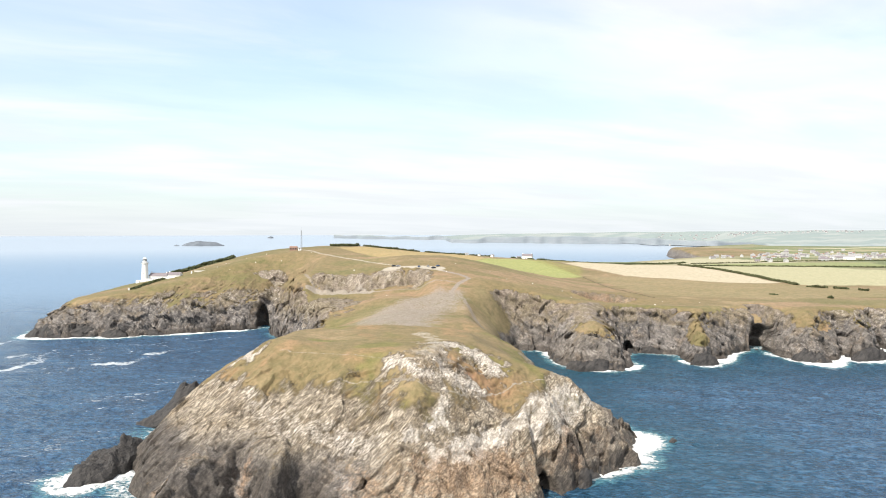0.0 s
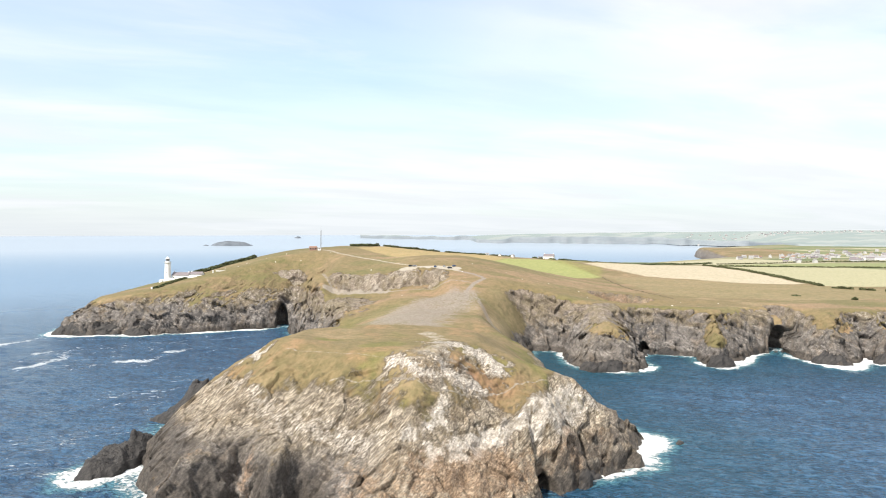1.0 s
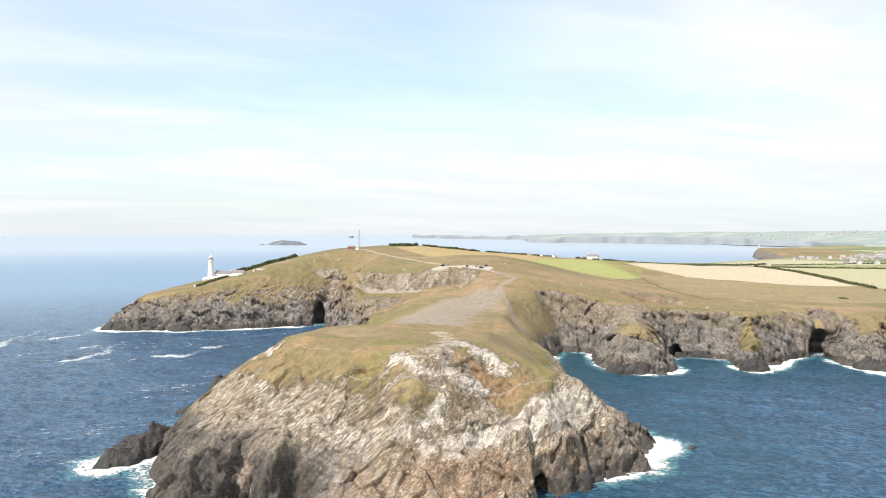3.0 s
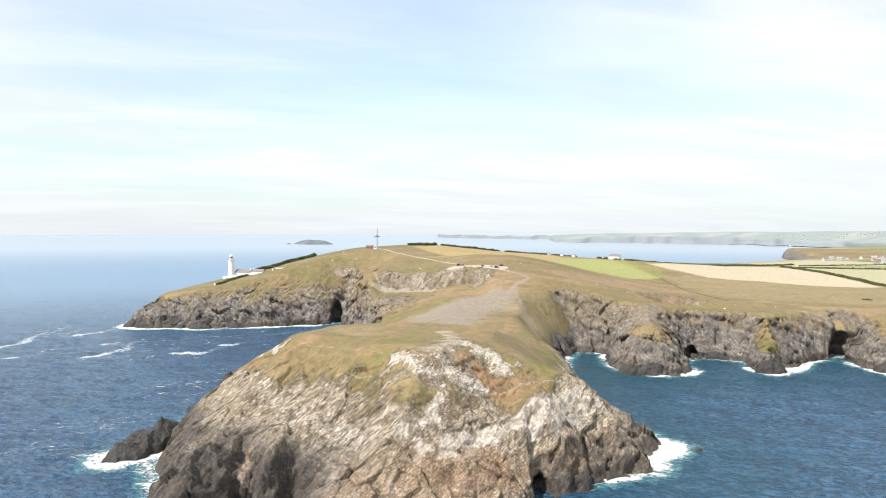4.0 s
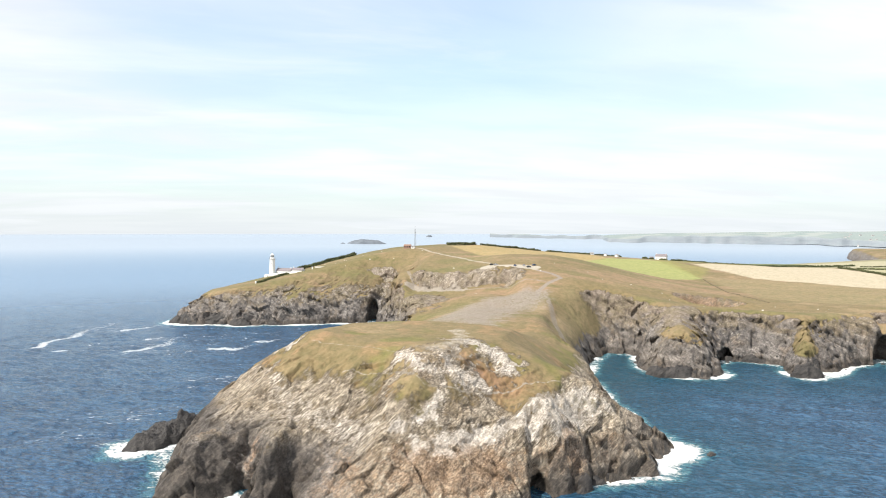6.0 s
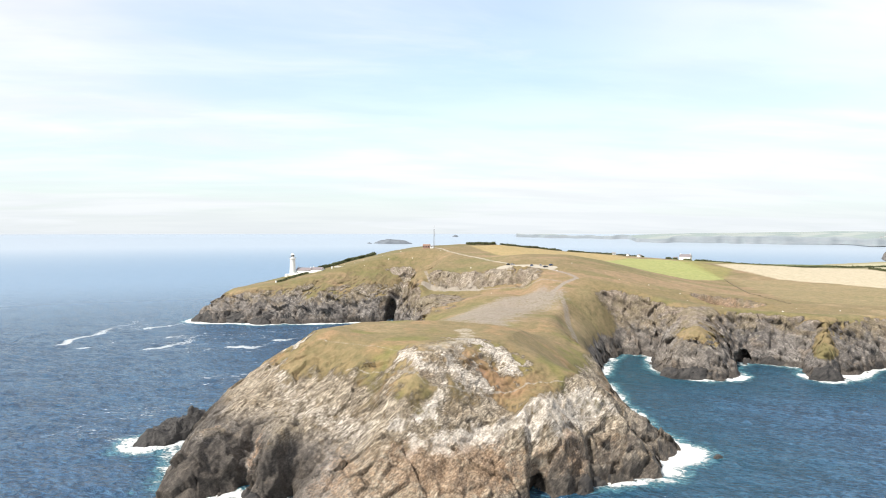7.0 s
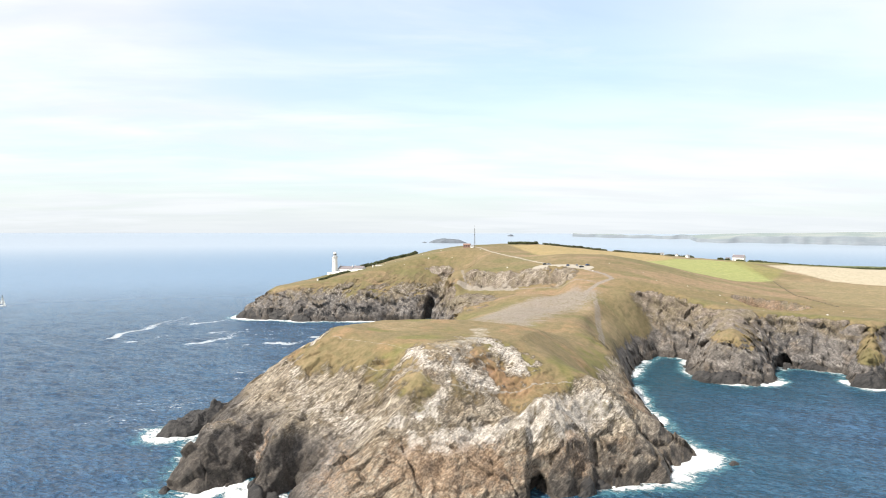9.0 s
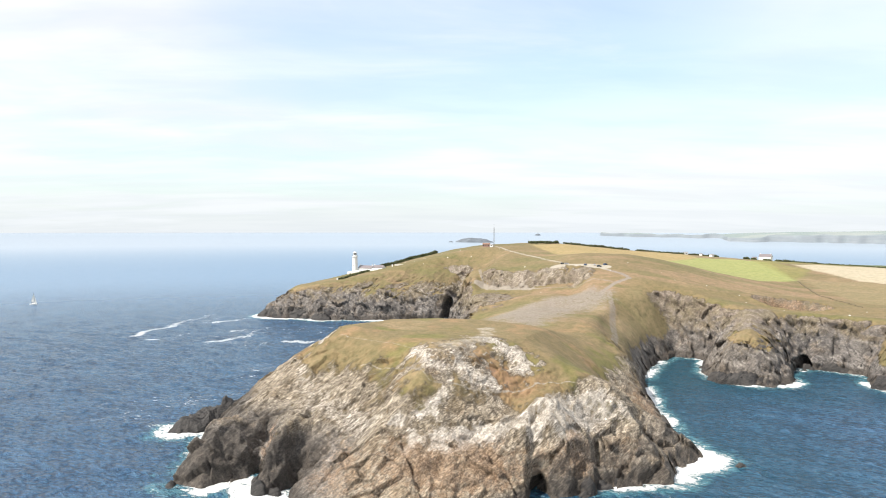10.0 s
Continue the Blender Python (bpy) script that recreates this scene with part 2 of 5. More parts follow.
def relief(x, y):
    """Height of the land, its clean distance from the shore, and how rocky it lies."""
    d0 = inland(x, y, SHORE)
    near = sstep(y, 470, 400)                       # 1 on the round head
    band = np.abs(d0) < 90
    nb = near[band]
    lean = np.clip(d0[band], 0, 30)                # gullies slant as they climb
    wx, wy = x[band] - 0.75 * lean, y[band]
    big = fbm(wx / 46, wy / 46, octaves=2)
    mid = fbm(wx / 15, wy / 15, octaves=3)
    cut = fbm(wx / 7.0, wy / 7.0, octaves=3, ridged=True)
    d = d0.copy()
    flank = sstep(y[band], 395, 425) * sstep(y[band], 575, 545) * sstep(x[band], 20, 40) * sstep(x[band], 98, 82)
    d[band] += (1 - nb) * (1 - 0.75 * flank) * (4.5 * big + 3.0 * mid + 0.8 * cut) + nb * (2.2 * big + 2.2 * mid + 0.8 * cut)
    cap = plateau(x, y)
    # quarry step, its floor before the face
    q, _ = line_dist(x, y, QUARRY)
    front = (y < np.interp(x, [p[0] for p in QUARRY], [p[1] for p in QUARRY]))
    face = sstep(x, -108, -92) * sstep(x, 12, -8)
    qn = 5.0 * fbm(x / 13, y / 13, octaves=4)
    cap = cap - face * np.where(front, 9.0 * sstep(q + qn, 0, 11) * sstep(q, 70, 24), 0) + face * 1.6 * sstep(q, 16, 4) * (1 + fbm(x / 6, y / 6, octaves=3))
    cap = cap + face * sstep(q, 16, 6) * (3.2 * fbm(x / 8 + 2, y / 8, octaves=3, ridged=True) - 1.2)
    # the long sunken pit on the down
    pit = hill(x, y, 157, 594, 36, 20) ** 2
    pn = 0.12 * fbm(x / 6, y / 6, octaves=3)
    cap = cap - 11 * sstep(pit + pn, 0.26, 0.50) + 1.2 * sstep(pit + pn, 0.1, 0.3) * (1 - sstep(pit + pn, 0.28, 0.55))
    cap = cap - 3.5 * hill(x, y, 157, 574, 40, 13)
    # gentle lumps of the turf
    cap = cap + 0.7 * fbm(x / 24, y / 24, octaves=3) + 0.18 * fbm(x / 5, y / 5, octaves=2)
    # slope of the sea cliffs
    left = sstep(x, -150, -230) * sstep(y, 560, 620)
    kh = 0.78 - 0.14 * sstep(x, -30, -95) + 0.30 * sstep(x, 20, 50) * sstep(y, 330, 300) - 0.08 * sstep(y, 250, 225) * sstep(x, 25, 0)
    k = kh * near + (1 - near) * (1.9 + 0.5 * sstep(x, 88, 110) + 0.4 * hill(x, y, -125, 620, 26, 40))
    k = k + near * (1.5 * hill(x, y, -60, 220, 24, 16) + 0.5 * hill(x, y, 45, 248, 14, 12))
    tip = sstep(x, -290, -345)
    k = k * (1 - 0.62 * tip * (1 - near))
    neckside = sstep(y, 360, 400) * sstep(y, 560, 500) * sstep(x, 20, 40)
    k = k * (1 - neckside) + 1.3 * neckside
    neckleft = sstep(y, 400, 440) * sstep(y, 540, 500) * sstep(x, 20, -10)
    k = k * (1 - neckleft) + 0.8 * neckleft
    rise = np.where(d > 0, 1.2 + k * d + (2.2 - 1.4 * near) * np.minimum(d, 3), 1.2 + 2.4 * d)
    rise = rise * (1 - neckside) + smin(1.2 + 2.0 * d, 13 + 0.85 * d, 2.5) * neckside
    far = sstep(y, 900, 1200)
    rise = rise * (1 - far) + far * np.where(d0 > 0, 1.5 * d0, 2 * d0)
    # west of the neck the cliffs end in steep turf
    bench = 20 + 0.82 * np.maximum(d, 0) + 3 * fbm(x / 30, y / 30, octaves=2)
    west = np.maximum(sstep(x, -125, -165) * sstep(y, 540, 580), sstep(x, -95, -125) * sstep(y, 640, 668))
    cap = cap * (1 - west) + smin(cap, bench, 3.0) * west
    h = smin(rise, cap, 2.6 + 2.4 * (1 - near))
    for cx, cy, rx, ry, up in SWELLS:
        h = h + up * hill(x, y, cx, cy, rx, ry) * sstep(d, 0, 9)
    for ax, ay, bx, by, dep, wid in CLEFTS:
        m = (np.abs(x - (ax + bx) / 2) < 60) & (np.abs(y - (ay + by) / 2) < 60)
        if m.any():
            ld, at = line_dist(x[m], y[m], [(ax, ay), (bx, by)])
            ld = ld + 0.8 * fbm(x[m] / 5, y[m] / 5, octaves=2)
            h[m] -= dep * sstep(ld, wid * 1.5, wid * 0.4) * (1 - 0.6 * at) * sstep(h[m], -2, 4)
    steep = np.clip((cap - rise) / 6, 0, 1) * (d0 > -20)      # 1 on cliffs
    return np.maximum(h, -7), d0, d, cap, steep, near


def roughen(x, y, h, steep, near):
    """Crags: slanting beds and broken blocks that push the rock sideways as well as up."""
    m = steep > 0.01
    dx, dy, dz, joint = np.zeros_like(x), np.zeros_like(x), np.zeros_like(x), np.zeros_like(x)
    if not m.any():
        return dx, dy, dz, joint
    X, Y, Z, s, nr = x[m], y[m], h[m], steep[m], near[m]
    X = X + 1.2 * fbm(x[m] / 6, y[m] / 6, h[m] / 6, octaves=2)
    u, v = 0.74 * X - 0.67 * Z, 0.67 * X + 0.74 * Z
    strata = fbm(u / 2.6, v / 15.0, Y / 11.0, octaves=4, gain=0.62)
    lumps = fbm(X / 10, Y / 10, Z / 10, octaves=4, gain=0.55, ridged=True)
    t1, e1, f1 = cells(u / 6.0, v / 13.0, Y / 9.0)
    t2, e2, f2 = cells(u / 1.7 + 9, v / 3.6, Y / 2.8)
    crack = 1 - np.clip(np.minimum(e1 * 3.2, 0.35 + e2 * 2.2), 0, 1)
    # sea cliffs: bedding that dips gently, cut into leaning slabs
    fx, fb = X + 0.35 * Z, Z + 0.26 * X
    t3, e3, f3 = cells(fx / 15, Y / 15, fb / 11)
    t4, e4, f4 = cells(fx / 6.5 + 5, Y / 7, fb / 5.5)
    slab = 0.8 * t3 + 2.6 * f3 + 0.4 * t4 + 1.5 * f4 - 0.5 * np.clip(1 - e3 * 4, 0, 1) - 0.4 * np.clip(1 - e4 * 3, 0, 1)
    slab = slab + 0.7 * fbm((X - 0.8 * Z) / 5.5, Y / 18, (Z + 0.8 * X) / 16, octaves=4, gain=0.62)
    a = s * (0.62 + 0.85 * (1 - nr))
    fold = fbm(u / 7.5 + 3, v / 34, Y / 22, octaves=3, gain=0.55)
    low = sstep(Z, 24, 12)
    head = 1.3 * fold + 1.0 * strata + 0.35 * lumps + 0.30 * t1 + (1.6 + 2.2 * low) * f1 + 0.10 * t2 + 0.45 * f2 - 0.12 * crack + 0.36 * fbm(u / 1.1, v / 2.6, Y / 2.0, octaves=3, gain=0.6)
    butt = fbm(X / 21 + 5, Y / 21, Z / 26, octaves=2, ridged=True)
    coast = 0.5 * lumps + 1.1 * butt + slab + 0.35 * fbm(fx / 2.5, Y / 2.5, fb / 1.2, octaves=3, gain=0.6)
    out = nr * head + (1 - nr) * coast
    crack = nr * crack + (1 - nr) * np.clip(1 - np.minimum(e3 * 4, 0.3 + e4 * 2.5), 0, 1)
    dy[m] = -a * out
    dx[m] = a * 0.7 * fbm(X / 6 + 40, Y / 6, Z / 6, octaves=3)
    dz[m] = a * (0.35 + 0.65 * nr) * out
    joint[m] = crack * s
    return dx, dy, dz, joint


def dig(x, y, z):
    """Hollow the sea caves out of the face."""
    for cx, cy, cz, ra, ru, dep, (hx, hy) in CAVES:
        n = math.hypot(hx, hy)
        hx, hy = hx / n, hy / n
        m = (np.abs(x - cx) < 40) & (np.abs(y - cy) < 40) & (z < cz + ru * 1.5)
        if not m.any():
            continue
        across = (x[m] - cx) * hy - (y[m] - cy) * hx
        along = (x[m] - cx) * hx + (y[m] - cy) * hy
        e = (across / ra) ** 2 + ((z[m] - cz) / ru) ** 2
        p = dep * sstep(e, 1.15, 0.45) * sstep(np.abs(along), 24, 10)
        x[m] += p * hx
        y[m] += p * hy
    return x, y, z


# ---- materials of land and water ----
def material(name):
    mat = bpy.data.materials.new(name)
    mat.use_nodes = True
    return mat, Nodes(mat.node_tree)


def finish(N, color, rough=0.8, normal=None, metallic=0.0, **more):
    d = {"Base Color": color if isinstance(color, bpy.types.NodeSocket) else (*color, 1), "Roughness": rough, "Metallic": metallic}
    if normal is not None:
        d["Normal"] = normal
    for k, v in more.items():
        d[k.replace("_", " ")] = v
    b = N.add("ShaderNodeBsdfPrincipled", d)
    out = N.add("ShaderNodeOutputMaterial")
    N.t.links.new(b.outputs[0], out.inputs[0])
    return b


def land_material():
    """Rock, turf and bare earth, told apart by what grows where."""
    mat, N = material("land")
    p = N.pos()
    turf = N.add("ShaderNodeAttribute", attribute_name="turf").outputs["Color"]
    grass, pale, rust, soil, wet, grey, joint, gravel = [N.attr(a) for a in ("grass", "pale", "rust", "soil", "wet", "grey", "joint", "gravel")]
    fine = N.noise(p, 1.3, 7, 0.70, 0.3)
    mid = N.noise(p, 0.34, 6, 0.66, 0.5)
    blot = N.noise(p, 0.10, 5, 0.6, 0.6)
    # rock: slanting beds, broken blocks, dark joints
    tilt = N.scaled(p, (0.30, 0.15, 0.13), (0, radians(-40), 0))
    tilt2 = N.scaled(p, (1.25, 0.60, 0.48), (0, radians(-44), radians(10)))
    s1 = N.noise(tilt, 1.0, 6, 0.66, 0.9)
    s2 = N.noise(tilt2, 1.0, 7, 0.72, 1.0)
    warp = N.add("ShaderNodeVectorMath", {0: tilt2, 1: N.add("ShaderNodeTexNoise", {"Vector": p, "Scale": 0.5, "Detail": 3.0}).outputs["Color"]}, operation="ADD").outputs[0]
    vb = N.add("ShaderNodeTexVoronoi", {"Vector": warp, "Scale": 0.62})
    blocks = N.add("ShaderNodeSeparateColor", {0: vb.outputs["Color"]}).outputs[0]
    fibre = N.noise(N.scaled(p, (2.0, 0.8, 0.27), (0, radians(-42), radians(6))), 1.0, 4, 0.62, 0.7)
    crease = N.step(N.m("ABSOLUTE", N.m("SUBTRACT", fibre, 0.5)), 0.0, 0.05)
    layer = N.noise(N.scaled(p, (0.16, 0.16, 0.42), (radians(6), radians(-30), 0)), 1.0, 7, 0.68, 0.9)
    edge = N.add("ShaderNodeTexVoronoi", {"Vector": warp, "Scale": 0.62}, feature="DISTANCE_TO_EDGE").outputs[0]
    edge2 = N.add("ShaderNodeTexVoronoi", {"Vector": warp, "Scale": 1.9}, feature="DISTANCE_TO_EDGE").outputs[0]
    t_head = N.m("ADD", N.m("ADD", N.m("MULTIPLY", s1, 0.28), N.m("MULTIPLY", s2, 0.20)), N.m("ADD", N.m("MULTIPLY", fibre, 0.34), N.m("MULTIPLY", blocks, 0.08)))
    t_head = N.m("ADD", t_head, N.m("MULTIPLY", fine, 0.10))
    t_coast = N.m("ADD", N.m("ADD", N.m("MULTIPLY", layer, 0.32), N.m("MULTIPLY", mid, 0.32)), N.m("ADD", N.m("MULTIPLY", s2, 0.14), N.m("MULTIPLY", fine, 0.18)))
    tone = N.add("ShaderNodeMix", {0: grey, 2: t_head, 3: t_coast}, data_type="FLOAT").outputs[0]
    rock = N.mix(N.step(tone, 0.40, 0.60), (0.165, 0.134, 0.102), (0.505, 0.434, 0.340))
    rock = N.mix(N.m("MULTIPLY", N.step(blot, 0.44, 0.66), 0.7), rock, N.mix(N.step(tone, 0.40, 0.60), (0.160, 0.120, 0.082), (0.400, 0.318, 0.218)))
    slate = N.mix(N.step(tone, 0.40, 0.60), (0.064, 0.060, 0.062), (0.220, 0.203, 0.194))
    bands = N.noise(N.scaled(p, (0.034, 0.034, 0.085), (radians(9), radians(-14), 0)), 1.0, 5, 0.62, 0.8)
    slate = N.mix(N.m("MULTIPLY", N.step(bands, 0.48, 0.36), 0.55), slate, N.mix(N.step(tone, 0.42, 0.58), (0.036, 0.034, 0.037), (0.112, 0.104, 0.104)))
    pl = N.m("MULTIPLY", N.step(bands, 0.50, 0.62), N.step(layer, 0.47, 0.58))
    slate = N.mix(N.m("MULTIPLY", pl, 0.85), slate, N.mix(N.step(fine, 0.40, 0.62), (0.215, 0.198, 0.190), (0.390, 0.362, 0.344)))
    # weathered brown towards the brow
    hz = N.add("ShaderNodeSeparateXYZ", {0: p}).outputs[2]
    brow = N.step(N.m("ADD", hz, N.m("MULTIPLY", N.m("SUBTRACT", blot, 0.5), 40.0)), 17.0, 34.0)
    brown = N.mix(N.step(tone, 0.40, 0.60), (0.120, 0.090, 0.066), (0.330, 0.256, 0.192))
    slate = N.mix(N.m("MULTIPLY", brow, 0.72), slate, brown)
    slate = N.mix(N.m("MULTIPLY", N.step(blot, 0.50, 0.64), 0.40), slate, brown)
    growth = N.m("MULTIPLY", N.step(N.m("ADD", hz, N.m("MULTIPLY", N.m("SUBTRACT", mid, 0.5), 50.0)), 14.0, 30.0), N.step(blot, 0.40, 0.58))
    slate = N.mix(N.m("MULTIPLY", growth, 0.50), slate, N.mix(N.step(fine, 0.38, 0.62), (0.105, 0.094, 0.052), (0.215, 0.186, 0.112)))
    rock = N.mix(grey, rock, slate)
    pn = N.m("ADD", N.m("MULTIPLY", fibre, 0.40), N.m("ADD", N.m("MULTIPLY", s2, 0.36), N.m("MULTIPLY", mid, 0.24)))
    pm = N.step(N.m("ADD", pale, N.m("MULTIPLY", N.m("SUBTRACT", pn, 0.5), 2.6)), 0.26, 0.84)
    rock = N.mix(N.m("MULTIPLY", pm, 0.90), rock, N.mix(N.step(fine, 0.30, 0.70), (0.49, 0.432, 0.366), (0.78, 0.72, 0.65)))
    rm = N.step(N.m("ADD", rust, N.m("MULTIPLY", N.m("SUBTRACT", N.m("ADD", N.m("MULTIPLY", mid, 0.6), N.m("MULTIPLY", fine, 0.4)), 0.5), 2.6)), 0.40, 0.90)
    rock = N.mix(N.m("MULTIPLY", rm, 0.60), rock, N.mix(N.step(fine, 0.35, 0.65), (0.20, 0.115, 0.066), (0.44, 0.290, 0.180)))
    # black zone at the tide line, and darker rock low on the head's flanks
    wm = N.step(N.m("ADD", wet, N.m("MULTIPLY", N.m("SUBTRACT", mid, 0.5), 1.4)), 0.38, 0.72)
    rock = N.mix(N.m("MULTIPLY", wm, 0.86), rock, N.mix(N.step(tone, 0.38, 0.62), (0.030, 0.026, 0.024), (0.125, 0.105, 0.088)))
    grain = N.m("ADD", N.m("MULTIPLY", fine, 0.45), N.m("MULTIPLY", fibre, 0.55))
    worn = N.mix(N.step(grain, 0.39, 0.61), (0.68, 0.67, 0.66), (1.26, 1.27, 1.28))
    rock = N.mix(1.0, rock, N.mix(N.m("MULTIPLY", grey, 0.45), worn, (1.0, 1.0, 1.0)), "MULTIPLY")
    # darker along the joints and cracks between blocks
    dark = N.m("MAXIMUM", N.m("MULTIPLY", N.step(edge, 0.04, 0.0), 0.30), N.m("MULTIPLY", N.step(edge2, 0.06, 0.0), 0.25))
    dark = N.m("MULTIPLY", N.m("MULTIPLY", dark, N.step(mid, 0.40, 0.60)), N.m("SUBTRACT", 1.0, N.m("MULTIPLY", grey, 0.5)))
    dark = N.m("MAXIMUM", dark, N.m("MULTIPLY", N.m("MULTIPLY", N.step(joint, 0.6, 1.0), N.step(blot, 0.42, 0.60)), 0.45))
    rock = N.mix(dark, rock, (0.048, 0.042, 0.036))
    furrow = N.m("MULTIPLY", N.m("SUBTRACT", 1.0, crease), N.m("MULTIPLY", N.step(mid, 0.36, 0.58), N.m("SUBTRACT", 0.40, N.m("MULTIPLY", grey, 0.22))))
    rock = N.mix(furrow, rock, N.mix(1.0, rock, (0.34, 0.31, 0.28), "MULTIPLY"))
    # turf: dry and green by patches
    tn = N.noise(p, 0.22, 8, 0.68, 0.4)
    tn2 = N.noise(p, 0.7, 7, 0.76, 0.0)
    veg = N.mix(N.step(tn, 0.34, 0.66), N.mix(1.0, turf, (0.80, 0.86, 0.76), "MULTIPLY"), N.mix(1.0, turf, (1.18, 1.13, 1.10), "MULTIPLY"))
    veg = N.mix(N.m("MULTIPLY", N.step(tn2, 0.52, 0.62), 0.42), veg, N.mix(1.0, turf, (0.50, 0.52, 0.48), "MULTIPLY"))
    veg = N.mix(N.m("MULTIPLY", N.step(tn2, 0.46, 0.36), 0.4), veg, N.mix(1.0, turf, (1.45, 1.38, 1.45), "MULTIPLY"))
    earth = N.mix(N.step(tn2, 0.30, 0.70), (0.175, 0.148, 0.124), (0.290, 0.252, 0.216))
    earth = N.mix(gravel, earth, N.mix(N.step(tn2, 0.30, 0.70), (0.30, 0.268, 0.222), (0.43, 0.392, 0.330)))
    mixn = N.m("ADD", N.m("MULTIPLY", tn, 0.5), N.m("MULTIPLY", tn2, 0.5))
    sm = N.step(N.m("ADD", soil, N.m("MULTIPLY", N.m("SUBTRACT", mixn, 0.5), 2.0)), 0.30, 0.80)
    gm = N.step(N.m("ADD", grass, N.m("MULTIPLY", N.m("SUBTRACT", N.m("ADD", N.m("MULTIPLY", fine, 0.4), N.m("MULTIPLY", tn, 0.6)), 0.5), 2.1)), 0.32, 0.68)
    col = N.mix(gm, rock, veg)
    col = N.mix(N.m("MULTIPLY", sm, 0.9), col, earth)
    inv = N.m("SUBTRACT", 1.0, N.m("MAXIMUM", N.m("MULTIPLY", gm, 0.9), N.m("MULTIPLY", sm, 0.85)))
    b_head = N.m("ADD", N.m("ADD", N.m("MULTIPLY", s2, 0.30), N.m("MULTIPLY", crease, 0.22)), N.m("MULTIPLY", fibre, 0.80))
    b_coast = N.m("ADD", N.m("MULTIPLY", layer, 0.60), N.m("MULTIPLY", s2, 0.45))
    hgt = N.add("ShaderNodeMix", {0: grey, 2: b_head, 3: b_coast}, data_type="FLOAT").outputs[0]
    hgt = N.m("ADD", hgt, N.m("ADD", N.m("MULTIPLY", blocks, 0.10), N.m("MULTIPLY", N.step(edge, 0.0, 0.10), 0.05)))
    hgt = N.m("ADD", N.m("MULTIPLY", N.m("ADD", hgt, N.m("ADD", N.m("MULTIPLY", fine, 0.42), N.m("MULTIPLY", mid, 0.30))), inv), N.m("MULTIPLY", tn2, 0.30))
    nrm = N.bump(hgt, 0.8, 1.0)
    finish(N, col, N.m("SUBTRACT", 0.92, N.m("MULTIPLY", wm, 0.35)), nrm, Specular_IOR_Level=0.3)
    return mat


def sea_material():
    mat, N = material("sea water")
    p = N.pos()
    foam, teal, drift, calm_haze = N.attr("foam"), N.attr("teal"), N.attr("drift"), N.attr("calm_haze")
    swell = N.noise(N.scaled(p, (0.035, 0.060, 0.05), (0, 0, radians(28))), 1.0, 3, 0.5, 0.4)
    chop = N.noise(N.scaled(p, (0.27, 0.46, 0.2), (0, 0, radians(12))), 1.0, 4, 0.60, 0.5)
    rip = N.noise(N.scaled(p, (0.66, 0.85, 0.8), (0, 0, radians(16))), 1.0, 3, 0.6, 0.2)
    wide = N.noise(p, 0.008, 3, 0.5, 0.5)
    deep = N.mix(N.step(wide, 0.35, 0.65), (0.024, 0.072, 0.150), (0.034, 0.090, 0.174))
    # further out the base colour is paled to stand in for haze
    deep = N.mix(N.step(calm_haze, 0.0, 1.0), deep, (0.165, 0.255, 0.370))
    # sky reflection and shade on the wave faces, painted as light and dark tints
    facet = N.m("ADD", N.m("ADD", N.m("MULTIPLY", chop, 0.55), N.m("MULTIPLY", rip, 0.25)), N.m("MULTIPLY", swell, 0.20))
    deep = N.mix(N.m("MULTIPLY", N.step(facet, 0.525, 0.56), N.m("SUBTRACT", 0.60, N.m("MULTIPLY", calm_haze, 0.3))), deep, (0.062, 0.142, 0.235))
    deep = N.mix(N.m("MULTIPLY", N.step(facet, 0.50, 0.455), N.m("SUBTRACT", 0.85, N.m("MULTIPLY", calm_haze, 0.5))), deep, (0.010, 0.036, 0.078))
    # towards the horizon a second, paler haze tint is painted in
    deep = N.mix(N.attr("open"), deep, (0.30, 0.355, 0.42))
    # teal inshore water, darkened to paint in the cliffs' reflection
    col = N.mix(N.m("MULTIPLY", teal, 0.8), deep, (0.008, 0.060, 0.088))
    # foam: broken lace at the shore, long streaks further out
    lace = N.noise(N.scaled(p, (0.16, 0.24, 0.2), (0, 0, radians(10))), 1.0, 7, 0.66, 1.4)
    lace2 = N.noise(p, 0.55, 5, 0.7, 0.8)
    f = N.m("ADD", foam, N.m("MULTIPLY", N.m("SUBTRACT", N.m("ADD", N.m("MULTIPLY", lace, 0.65), N.m("MULTIPLY", lace2, 0.35)), 0.5), 2.5))
    solid = N.step(f, 0.58, 0.86)
    milk = N.step(f, 0.16, 0.60)
    streak = N.noise(N.scaled(p, (0.022, 0.10, 0.1), (0, 0, radians(-14))), 1.0, 6, 0.62, 1.1)
    curl = N.noise(N.scaled(p, (0.011, 0.021, 0.02), (0, 0, radians(-22))), 1.0, 3, 0.45, 1.0)
    line = N.m("ABSOLUTE", N.m("SUBTRACT", N.m("ADD", curl, N.m("MULTIPLY", N.m("SUBTRACT", lace2, 0.5), 0.035)), 0.5))
    sk = N.m("MULTIPLY", N.step(line, 0.016, 0.004), N.m("MULTIPLY", N.step(drift, 0.10, 0.45), N.step(lace, 0.54, 0.62)))
    thread = N.attr("thread")
    sk = N.m("MAXIMUM", N.m("MULTIPLY", sk, 0.8), N.step(N.m("ADD", thread, N.m("MULTIPLY", N.m("SUBTRACT", N.m("ADD", N.m("MULTIPLY", lace, 0.6), N.m("MULTIPLY", lace2, 0.4)), 0.5), 2.6)), 0.50, 0.85))
